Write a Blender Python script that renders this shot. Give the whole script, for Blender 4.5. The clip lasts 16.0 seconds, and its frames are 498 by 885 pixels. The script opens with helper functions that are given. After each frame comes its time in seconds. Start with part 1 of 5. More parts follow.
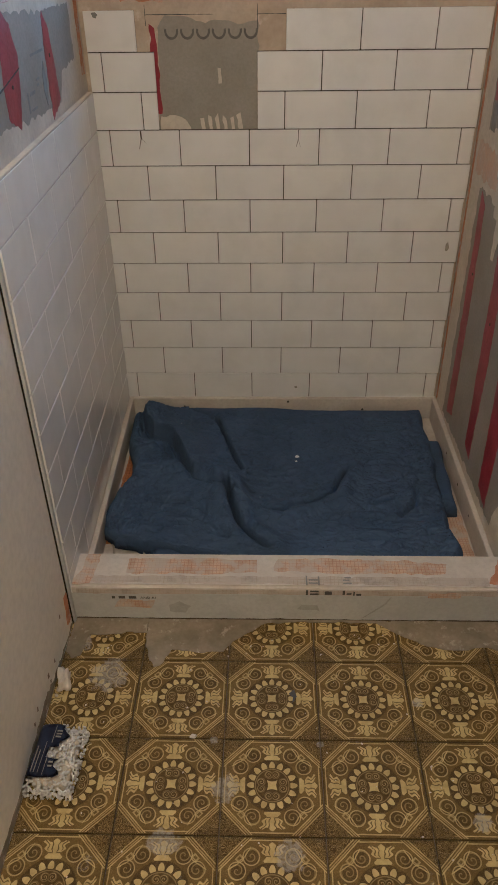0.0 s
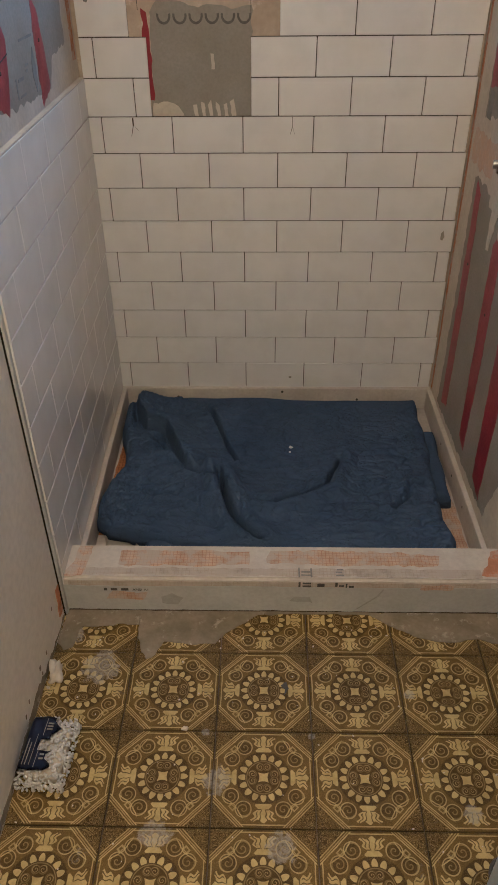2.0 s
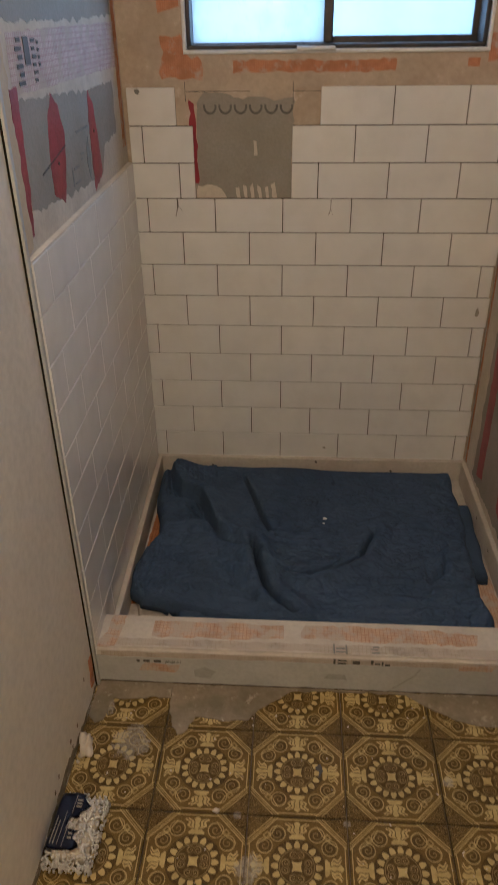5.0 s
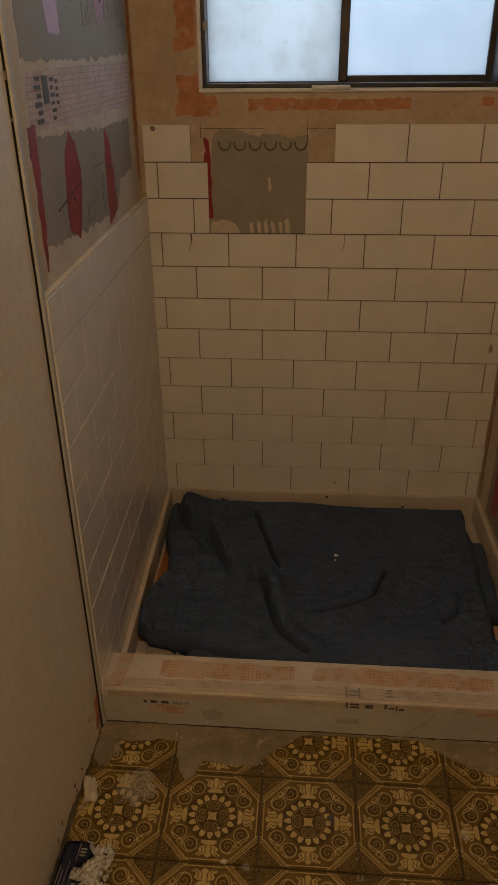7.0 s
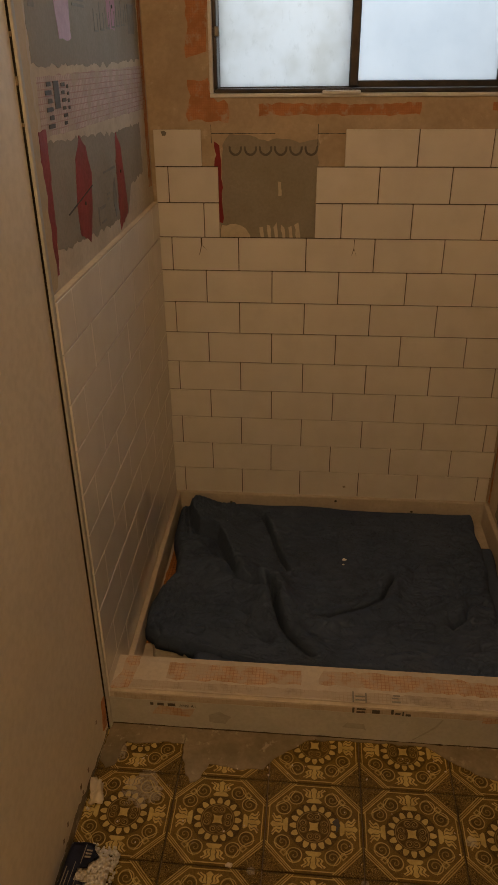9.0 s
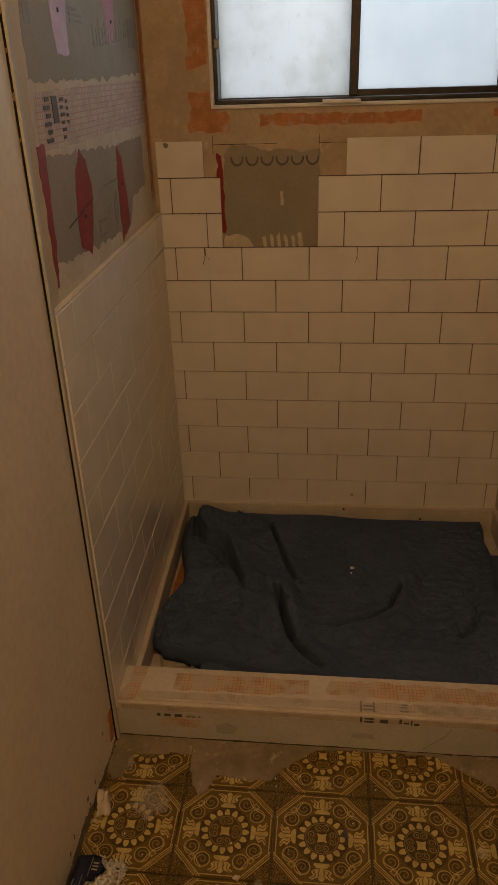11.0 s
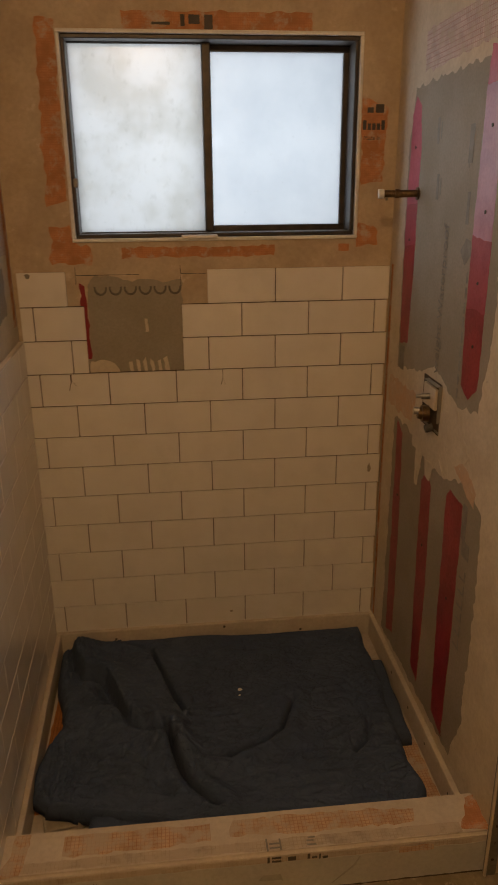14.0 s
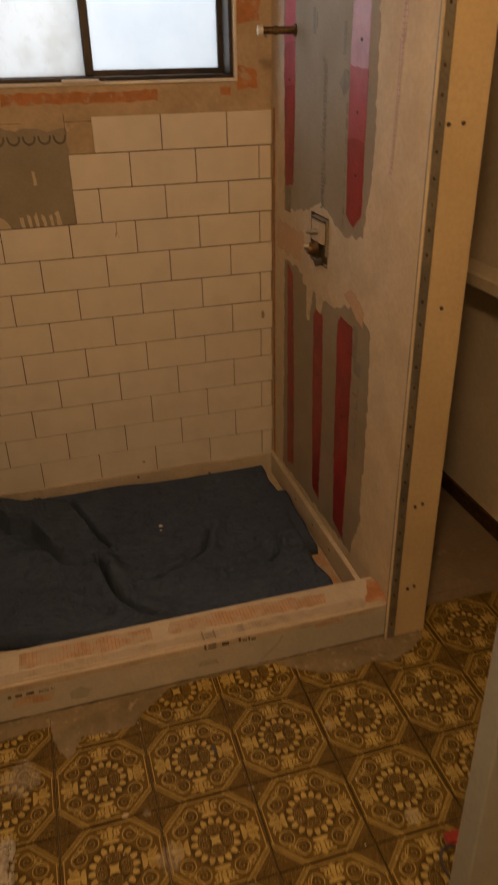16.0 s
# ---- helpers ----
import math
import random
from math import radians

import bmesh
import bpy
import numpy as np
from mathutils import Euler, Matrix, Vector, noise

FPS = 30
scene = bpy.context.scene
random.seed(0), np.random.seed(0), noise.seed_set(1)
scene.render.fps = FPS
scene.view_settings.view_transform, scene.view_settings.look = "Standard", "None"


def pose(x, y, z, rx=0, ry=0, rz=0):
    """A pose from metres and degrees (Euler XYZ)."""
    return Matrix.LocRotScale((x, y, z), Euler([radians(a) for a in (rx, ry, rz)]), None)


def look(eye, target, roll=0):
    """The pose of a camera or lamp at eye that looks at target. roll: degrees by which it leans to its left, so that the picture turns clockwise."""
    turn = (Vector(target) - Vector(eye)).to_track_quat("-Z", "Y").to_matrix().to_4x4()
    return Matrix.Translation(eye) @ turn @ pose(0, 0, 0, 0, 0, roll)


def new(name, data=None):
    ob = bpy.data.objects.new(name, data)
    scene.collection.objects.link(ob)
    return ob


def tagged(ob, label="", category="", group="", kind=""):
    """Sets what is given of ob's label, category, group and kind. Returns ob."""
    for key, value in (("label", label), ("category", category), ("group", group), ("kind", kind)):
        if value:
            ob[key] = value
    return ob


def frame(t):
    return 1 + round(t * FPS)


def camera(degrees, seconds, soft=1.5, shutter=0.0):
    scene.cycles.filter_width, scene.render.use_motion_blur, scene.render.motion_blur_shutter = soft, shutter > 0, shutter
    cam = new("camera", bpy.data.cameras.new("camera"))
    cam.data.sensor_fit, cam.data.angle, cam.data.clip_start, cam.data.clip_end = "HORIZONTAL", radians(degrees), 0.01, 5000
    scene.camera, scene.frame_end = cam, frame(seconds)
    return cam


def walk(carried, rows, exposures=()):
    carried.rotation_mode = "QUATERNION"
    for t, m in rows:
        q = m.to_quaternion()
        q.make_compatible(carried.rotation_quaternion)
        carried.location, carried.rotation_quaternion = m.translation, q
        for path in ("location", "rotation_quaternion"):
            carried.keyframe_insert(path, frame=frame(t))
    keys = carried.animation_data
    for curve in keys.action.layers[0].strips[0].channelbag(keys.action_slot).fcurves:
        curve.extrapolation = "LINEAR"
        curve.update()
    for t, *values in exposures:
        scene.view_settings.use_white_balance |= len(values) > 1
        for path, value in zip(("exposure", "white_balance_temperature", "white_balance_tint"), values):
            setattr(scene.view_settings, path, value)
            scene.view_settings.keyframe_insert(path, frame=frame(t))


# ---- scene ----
cam = camera(37.9, 16.0, 1.2, 0.5)
PATH = [
    (0, (0.054, -2.277, 1.418), (0.003, -0.63, 0.285), -0.8),
    (0.5, (0.061, -2.266, 1.417), (0.006, -0.626, 0.273), -0.8),
    (1, (0.062, -2.259, 1.416), (0.011, -0.628, 0.26), -0.5),
    (1.5, (0.062, -2.261, 1.417), (0.018, -0.634, 0.255), -0.4),
    (2, (0.065, -2.262, 1.421), (0.022, -0.635, 0.259), -0.6),
    (2.5, (0.062, -2.262, 1.423), (0.018, -0.629, 0.269), -0.7),
    (3, (0.063, -2.264, 1.426), (0.01, -0.626, 0.279), -0.8),
    (3.5, (0.058, -2.268, 1.424), (0.0, -0.625, 0.284), -0.8),
    (4, (0.055, -2.271, 1.428), (-0.011, -0.619, 0.302), -0.8),
    (4.5, (0.05, -2.269, 1.428), (-0.041, -0.591, 0.344), -0.8),
    (5, (0.038, -2.261, 1.449), (-0.079, -0.543, 0.432), -0.8),
    (5.2, (0.037, -2.253, 1.459), (-0.088, -0.52, 0.468), -0.7),
    (7.5, (0.023, -2.234, 1.452), (-0.12, -0.477, 0.506), -0.5),
    (8, (0.025, -2.234, 1.457), (-0.127, -0.477, 0.513), -0.5),
    (8.5, (0.033, -2.234, 1.455), (-0.132, -0.477, 0.514), -0.6),
    (9, (0.031, -2.237, 1.453), (-0.138, -0.478, 0.516), -0.6),
    (11.5, (0.057, -2.234, 1.452), (-0.151, -0.463, 0.546), -2.0),
    (12, (0.058, -2.238, 1.453), (-0.149, -0.46, 0.559), -2.0),
    (12.5, (0.053, -2.243, 1.461), (-0.14, -0.449, 0.598), -1.8),
    (13, (0.057, -2.243, 1.461), (-0.06, -0.416, 0.656), -1.1),
    (13.5, (0.057, -2.245, 1.487), (0.086, -0.384, 0.754), -0.6),
    (14, (-0.007, -2.205, 1.507), (0.188, -0.33, 0.839), -0.5),
    (14.5, (-0.069, -2.168, 1.504), (0.278, -0.316, 0.835), -0.4),
    (15, (-0.075, -2.166, 1.497), (0.36, -0.362, 0.751), -0.2),
    (15.5, (-0.044, -2.254, 1.473), (0.354, -0.496, 0.608), -1.2),
    (16, (-0.105, -2.374, 1.419), (0.374, -0.674, 0.481), -1.2),
]
EXPOSURE = [
    (0.0, 0.59, 3890, -1), (1.5, 0.60, 3900, 0), (3.2, 0.62, 3950, 1), (4.3, 0.61, 3950, 1), (5.2, 0.22, 4250, 0), (7.3, -0.68, 5620, 4), (8.3, -0.65, 5970, 5), (9.2, -0.59, 6300, 6),
    (12.5, -0.60, 6420, 7), (14.5, -0.50, 6500, 9), (15.2, -0.47, 6600, 10), (16.0, -0.23, 6700, 10),
]
walk(cam, [(t, look(eye, target, roll)) for t, eye, target, roll in PATH], EXPOSURE)
LAMP, DAY = 43.0, 6.6
LAMP_AT = (-0.12, -2.30, 2.30)

# ---- world, light, exposure ----
world = bpy.data.worlds.new("world")
scene.world = world
world.use_nodes = True
wt = world.node_tree
sky = wt.nodes.new("ShaderNodeTexSky")
sky.sky_type, sky.sun_disc = "NISHITA", False
sky.sun_elevation, sky.sun_rotation = radians(35), radians(150)
wt.links.new(sky.outputs[0], wt.nodes["Background"].inputs[0])
wt.nodes["Background"].inputs[1].default_value = 0.1


def area(name, eye, target, sx, sy, watts, colour):
    data = bpy.data.lights.new(name, "AREA")
    data.shape, data.size, data.size_y, data.energy, data.color = "RECTANGLE", sx, sy, watts, colour
    ob = new(name, data)
    ob.matrix_world = look(eye, target)
    return ob


area("window_daylight", (0.13, 0.34, 1.64), (0.13, -1.0, 1.58), 1.0, 0.7, DAY, (0.93, 0.965, 1.0))
bulb = bpy.data.lights.new("ceiling_bulb", "POINT")
bulb.energy, bulb.color, bulb.shadow_soft_size = LAMP, (1.0, 0.585, 0.255), 0.09
new("ceiling_bulb", bulb).location = LAMP_AT

# ---- node helpers ----


class Ex:
    """A value in a node tree, with arithmetic."""

    def __init__(self, tree, s):
        self.tree, self.s = tree, s

    def op(self, kind, *others, clamp=False):
        n = self.tree.nodes.new("ShaderNodeMath")
        n.operation, n.use_clamp = kind, clamp
        for i, v in enumerate((self, *others)):
            if isinstance(v, Ex):
                self.tree.links.new(v.s, n.inputs[i])
            else:
                n.inputs[i].default_value = v
        return Ex(self.tree, n.outputs[0])

    def __add__(self, o): return self.op("ADD", o)
    def __sub__(self, o): return self.op("SUBTRACT", o)
    def __mul__(self, o): return self.op("MULTIPLY", o)
    def __truediv__(self, o): return self.op("DIVIDE", o)
    def abs(self): return self.op("ABSOLUTE")
    def sqrt(self): return self.op("SQRT")
    def max(self, o): return self.op("MAXIMUM", o)
    def min(self, o): return self.op("MINIMUM", o)
    def inv(self): return self.op("MULTIPLY_ADD", -1.0, 1.0)

    def step(self, lo, hi):
        """0 below lo, 1 above hi; reversed where lo > hi."""
        n = self.tree.nodes.new("ShaderNodeMapRange")
        n.interpolation_type = "SMOOTHSTEP"
        flip = lo > hi
        for i, v in enumerate((min(lo, hi), max(lo, hi), 1.0 if flip else 0.0, 0.0 if flip else 1.0)):
            n.inputs[i + 1].default_value = v
        self.tree.links.new(self.s, n.inputs[0])
        return Ex(self.tree, n.outputs[0])

    def line(self, at, half, soft=0.004):
        return (self - at).abs().step(half + soft, half)


def material(name):
    m = bpy.data.materials.new(name)
    m.use_nodes = True
    return m, m.node_tree, m.node_tree.nodes["Principled BSDF"]


def node(tree, kind, **inputs):
    n = tree.nodes.new(kind)
    for k, v in inputs.items():
        if hasattr(v, "is_linked"):
            tree.links.new(v, n.inputs[k])
        else:
            n.inputs[k].default_value = v
    return n


def noise_of(tree, vec, scale, detail=4.0, rough=0.6):
    n = tree.nodes.new("ShaderNodeTexNoise")
    n.inputs["Scale"].default_value, n.inputs["Detail"].default_value, n.inputs["Roughness"].default_value = scale, detail, rough
    tree.links.new(vec, n.inputs["Vector"])
    return Ex(tree, n.outputs[0])


def blend(tree, fac, a, b):
    """Colour a where fac is 0, b where it is 1."""
    n = tree.nodes.new("ShaderNodeMix")
    n.data_type = "RGBA"
    for i, v in ((0, fac), (6, a), (7, b)):
        if isinstance(v, Ex):
            tree.links.new(v.s, n.inputs[i])
        elif hasattr(v, "is_linked"):
            tree.links.new(v, n.inputs[i])
        elif i == 0:
            n.inputs[i].default_value = v
        else:
            n.inputs[i].default_value = (*v, 1)
    return n.outputs[2]


def bump(tree, bsdf, height, strength, distance):
    n = tree.nodes.new("ShaderNodeBump")
    n.inputs["Strength"].default_value, n.inputs["Distance"].default_value = strength, distance
    tree.links.new(height.s, n.inputs["Height"])
    tree.links.new(n.outputs[0], bsdf.inputs["Normal"])


def coords(tree, kind="Object"):
    return tree.nodes.new("ShaderNodeTexCoord").outputs[kind]


def world_coords(tree):
    return tree.nodes.new("ShaderNodeNewGeometry").outputs["Position"]


def surface(name, c1, c2, rough=0.7, scale=6.0, fine=90.0, relief=0.3, depth=0.002, metal=0.0, spread=0.12, spec=0.5, dirt=None, dirt_at=0.62):
    """A plain surface: two tints in large clouds, fine grain, relief, and stains of their own shape."""
    m, t, b = material(name)
    p = world_coords(t)
    big, small = noise_of(t, p, scale, 5), noise_of(t, p, fine, 3)
    col = blend(t, big.step(0.35, 0.65), c1, c2)
    if dirt:
        col = blend(t, noise_of(t, p, scale * 2.3, 7, 0.7).step(dirt_at, dirt_at + 0.1) * 0.75, col, dirt)
    col = blend(t, small.step(0.3, 0.75) * spread * 2, col, tuple(v * 0.6 for v in c2))
    t.links.new(col, b.inputs["Base Color"])
    t.links.new((small * 0.2 + (rough - 0.1)).s, b.inputs["Roughness"])
    b.inputs["Metallic"].default_value, b.inputs["Specular IOR Level"].default_value = metal, spec
    bump(t, b, big * 0.6 + small * 0.5, relief, depth)
    return m


def wall_tile_material():
    m, t, b = material("white_glazed_tile")
    p = world_coords(t)
    rnd = Ex(t, t.nodes.new("ShaderNodeObjectInfo").outputs["Random"])
    cloud, grain = noise_of(t, p, 9, 4), noise_of(t, p, 60, 3)
    col = blend(t, cloud.step(0.35, 0.7), (0.75, 0.72, 0.68), (0.68, 0.65, 0.61))
    col = blend(t, rnd * 0.35, col, (0.70, 0.67, 0.64))
    col = blend(t, noise_of(t, p, 26, 8, 0.75).step(0.66, 0.78) * 0.35, col, (0.55, 0.50, 0.44))
    t.links.new(col, b.inputs["Base Color"])
    t.links.new((cloud * 0.12 + 0.07).s, b.inputs["Roughness"])
    bump(t, b, noise_of(t, p, 14, 2) + grain * 0.08, 0.25, 0.0022)
    return m


def floor_tile_material():
    """Brown glazed tile with an eight-sided border, a rosette, palmettes and scrolls."""
    m, t, b = material("patterned_floor_tile")
    sep = node(t, "ShaderNodeSeparateXYZ", Vector=coords(t))
    w = world_coords(t)
    shake_x, shake_y = noise_of(t, w, 60, 2) - 0.5, noise_of(t, w, 61.7, 2) - 0.5
    u0, v0 = Ex(t, sep.outputs[0]) / TILE + shake_x * 0.007, Ex(t, sep.outputs[1]) / TILE + shake_y * 0.007
    u, v = u0.abs(), v0.abs()
    r = (u * u + v * v).sqrt()
    a, c = u.max(v), u.min(v)
    grain = noise_of(t, w, 260, 3)
    # engraved curls over the whole ground
    field = t.nodes.new("ShaderNodeTexNoise")
    field.inputs["Scale"].default_value, field.inputs["Detail"].default_value, field.inputs["Distortion"].default_value = 62.0, 1.0, 1.6
    t.links.new(w, field.inputs["Vector"])
    curls = (Ex(t, field.outputs[0]) * 62.0).op("SINE")
    # border: lines along the sides and three along each cut corner
    diag = (u + v) * 0.7071
    corner = diag.step(0.524, 0.532)
    edge_side = a.line(0.466, 0.0042, 0.003) * 0.8 * c.step(0.215, 0.207)
    edge_cut = (diag.line(0.479, 0.0042, 0.003) * 0.85 + diag.line(0.497, 0.0036, 0.003) * 0.6 + diag.line(0.519, 0.0038, 0.003) * 0.75).min(1.0) * a.step(0.490, 0.484)
    light = edge_side + edge_cut
    # centre: a hollow-sided square in a dark disc with four pairs of curls
    star = (a - c * c * 5.0).step(0.043, 0.037) * r.step(0.074, 0.067)
    disc = r.step(0.182, 0.176)
    rim = r.line(0.166, 0.003) * 0.35
    # sixteen round teeth, each in a dark surround
    angle = v0.op("ARCTAN2", u0)
    sixteenth = (angle / (math.pi / 8) + 8.5).op("FRACT")
    off = (sixteenth - 0.5).abs() * (math.pi / 8) * r / 0.0325
    out = (r - 0.212) / 0.042
    tooth = (off * off * (out * 0.55 + 1.1) + out * out).sqrt()
    petal = tooth.step(1.0, 0.84) * r.step(0.178, 0.184)
    around = r.step(0.178, 0.184) * r.step(0.276, 0.262) * petal.inv()
    # palmettes on the four axes: a waist, then three lobes
    t1 = (a - 0.262) / 0.165
    half = t1 * t1 * 0.062 + 0.064 + (t1 * 14.0).op("SINE") * 0.016
    leaf_ground = (c - half).step(0.004, -0.004) * t1.step(0.0, 0.06) * (a + (c * 62.0).op("COSINE") * -0.014 + c * c * 1.2).step(0.438, 0.430) * petal.inv()
    across = c / half + (noise_of(t, w, 70, 2) - 0.5) * 0.35
    vein = (across.line(0.30, 0.035, 0.05) * t1.step(0.25, 0.40)).max(across.line(0.70, 0.04, 0.05) * t1.step(0.40, 0.55)).max(t1.line(0.36, 0.018, 0.03) * across.step(0.25, 0.5))
    leaf = leaf_ground * (vein * 0.85).inv()

    def scroll(x, y, rad, turns):
        d = ((a - x) * (a - x) + (c - y) * (c - y)).sqrt()
        turn = (c - y).op("ARCTAN2", a - x) / (2 * math.pi)
        spiral = ((d / rad * turns) + turn).op("FRACT")
        edge = d.line(rad, 0.0035)
        return (spiral - 0.5).abs().step(0.20, 0.06) * d.step(rad, rad * 0.92), edge, d.step(rad + 0.004, rad)

    turn1, edge1, in1 = scroll(0.318, 0.192, 0.076, 1.8)
    turn2, edge2, in2 = scroll(0.108, 0.034, 0.037, 1.6)
    stem = ((a - 0.30) * 0.62 + (c - 0.262)).line(0.0, 0.004) * c.step(0.19, 0.21) * a.step(0.25, 0.27)
    tip = (diag - 0.425).abs().max((u - v).abs() * 0.5).line(0.018, 0.004)
    curls_light = (in1.inv() * 0.5 + 0.5) * disc.inv()
    light = (light + tip * 0.6 + star + rim + petal + leaf + edge1 * 0.75 * leaf_ground.inv() + stem * 0.7 + turn1 * 0.30 + turn2 * 0.50 + edge2 * 0.2).min(1.0)
    light = (light + curls.step(0.72, 0.95) * (corner * 0.30 + 0.10) * curls_light).min(1.0)
    shade = (curls.step(-0.1, -0.7) * (corner * 0.45 + 0.30) + in1 * turn1.inv() * 0.55 + disc * turn2.inv() * 0.65 + around * 0.75 + leaf_ground * vein * 0.6 + corner * 0.22 + a.step(0.474, 0.480) * 0.3).min(1.0)
    ground = blend(t, noise_of(t, w, 24, 6, 0.7).step(0.35, 0.68), (0.165, 0.105, 0.020), (0.108, 0.066, 0.013))
    ground = blend(t, shade * 0.76, ground, (0.036, 0.020, 0.005))
    pale = blend(t, noise_of(t, w, 30, 5, 0.7).step(0.35, 0.7), (0.56, 0.425, 0.150), (0.40, 0.295, 0.090))
    col = blend(t, light * (grain * 0.40 + 0.68), ground, pale)
    # dust, worn glaze and grime
    flecks = noise_of(t, w, 130, 6, 0.75)
    dust = noise_of(t, w, 6.5, 9, 0.75).step(0.60, 0.70) * flecks.step(0.44, 0.60) * 0.45
    ragged = noise_of(t, w, 34, 9, 0.78) * 2.6 - 1.3
    for sx, sy, rad in ((-0.030, -1.460, 0.030), (0.100, -1.590, 0.034), (-0.143, -1.570, 0.032), (-0.316, -1.184, 0.050), (0.395, -1.250, 0.015), (-0.40, -1.09, 0.03), (0.48, -1.52, 0.020), (-0.06, -1.35, 0.010), (0.17, -1.36, 0.010)):
        spot = node(t, "ShaderNodeVectorMath", Vector=w)
        spot.operation = "DISTANCE"
        spot.inputs[1].default_value = (sx, sy, 0.0)
        d = Ex(t, spot.outputs["Value"]) / rad + ragged
        dust = dust.max(d.step(0.95, 0.70) * (flecks.step(0.34, 0.6) * 0.45 + 0.12))
    col = blend(t, dust, col, (0.42, 0.385, 0.33))
    grime = noise_of(t, w, 13, 8, 0.75).step(0.60, 0.70) * 0.5
    col = blend(t, grime, col, (0.045, 0.030, 0.014))
    t.links.new(col, b.inputs["Base Color"])
    t.links.new((dust * 0.5 + grain * 0.15 + 0.40).s, b.inputs["Roughness"])
    b.inputs["Specular IOR Level"].default_value = 0.16
    bump(t, b, light * 0.5 - shade * 0.3 + grain * 0.3 + dust * 0.4, 0.5, 0.0015)
    return m


def mesh_tape_material(name, base, thread, thread_mix=0.8, cell=0.0052, bare=0.50):
    """Woven tape: a grid of threads over a felt ground, partly filled with mortar."""
    m, t, b = material(name)
    w = world_coords(t)
    sep = node(t, "ShaderNodeSeparateXYZ", Vector=w)
    nx = node(t, "ShaderNodeSeparateXYZ", Vector=t.nodes.new("ShaderNodeNewGeometry").outputs["Normal"])
    lines = None
    for k in range(3):
        fr = (Ex(t, sep.outputs[k]) / cell).op("FRACT")
        ln = (fr - 0.5).abs().step(0.39, 0.45) * Ex(t, nx.outputs[k]).abs().step(0.7, 0.4)
        lines = ln if lines is None else lines.max(ln)
    fill = noise_of(t, w, 22, 7, 0.7).step(bare - 0.04, bare + 0.12)
    col = blend(t, noise_of(t, w, 30, 5).step(0.3, 0.7), base, tuple(v * 0.72 for v in base))
    col = blend(t, lines * thread_mix, col, thread)
    col = blend(t, fill * 0.85, col, (0.47, 0.40, 0.33))
    t.links.new(col, b.inputs["Base Color"])
    b.inputs["Roughness"].default_value = 0.85
    b.inputs["Specular IOR Level"].default_value = 0.2
    bump(t, b, lines * 0.6 + noise_of(t, w, 120, 2) * 0.4, 0.4, 0.001)
    return m


def blanket_material():
    m, t, b = material("navy_quilted_cotton")
    w = world_coords(t)
    warp = node(t, "ShaderNodeTexNoise", Vector=w, Scale=14.0)
    off = node(t, "ShaderNodeVectorMath")
    off.operation = "MULTIPLY_ADD"
    t.links.new(warp.outputs["Color"], off.inputs[0])
    off.inputs[1].default_value = (0.06, 0.06, 0.06)
    t.links.new(w, off.inputs[2])
    flat = node(t, "ShaderNodeMapping", Vector=off.outputs[0])
    flat.inputs["Scale"].default_value, flat.inputs["Rotation"].default_value = (0.62, 1.25, 1.0), (0, 0, 0.12)
    cells = node(t, "ShaderNodeTexVoronoi", Vector=flat.outputs[0], Scale=38.0)
    cells.feature = "DISTANCE_TO_EDGE"

    def wrinkle(scale, half, twist):
        n = t.nodes.new("ShaderNodeTexNoise")
        n.inputs["Scale"].default_value, n.inputs["Detail"].default_value, n.inputs["Distortion"].default_value = scale, 3.0, twist
        t.links.new(flat.outputs[0], n.inputs["Vector"])
        return (Ex(t, n.outputs[0]) - 0.5).abs().step(half, 0.0), Ex(t, n.outputs[0])

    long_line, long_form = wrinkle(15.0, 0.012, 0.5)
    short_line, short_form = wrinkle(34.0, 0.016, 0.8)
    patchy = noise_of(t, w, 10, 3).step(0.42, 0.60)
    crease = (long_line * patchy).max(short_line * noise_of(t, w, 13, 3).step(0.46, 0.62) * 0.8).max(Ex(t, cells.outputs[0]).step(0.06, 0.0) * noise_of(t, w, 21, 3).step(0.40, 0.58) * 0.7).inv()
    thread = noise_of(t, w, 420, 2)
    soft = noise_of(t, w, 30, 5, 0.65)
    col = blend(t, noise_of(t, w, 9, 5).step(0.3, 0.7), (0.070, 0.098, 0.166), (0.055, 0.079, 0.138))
    # wrinkle lines get a darker navy: crease shade put into the colour
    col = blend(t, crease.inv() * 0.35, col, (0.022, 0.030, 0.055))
    col = blend(t, thread.step(0.60, 0.8) * 0.35, col, (0.12, 0.135, 0.17))
    t.links.new(col, b.inputs["Base Color"])
    b.inputs["Roughness"].default_value = 0.92
    b.inputs["Specular IOR Level"].default_value = 0.12
    bump(t, b, crease * 0.8 + Ex(t, cells.outputs[0]).step(0.0, 0.4) * 0.35 + short_form * 0.35 + soft * 0.3 + thread * 0.06, 0.55, 0.004)
    return m


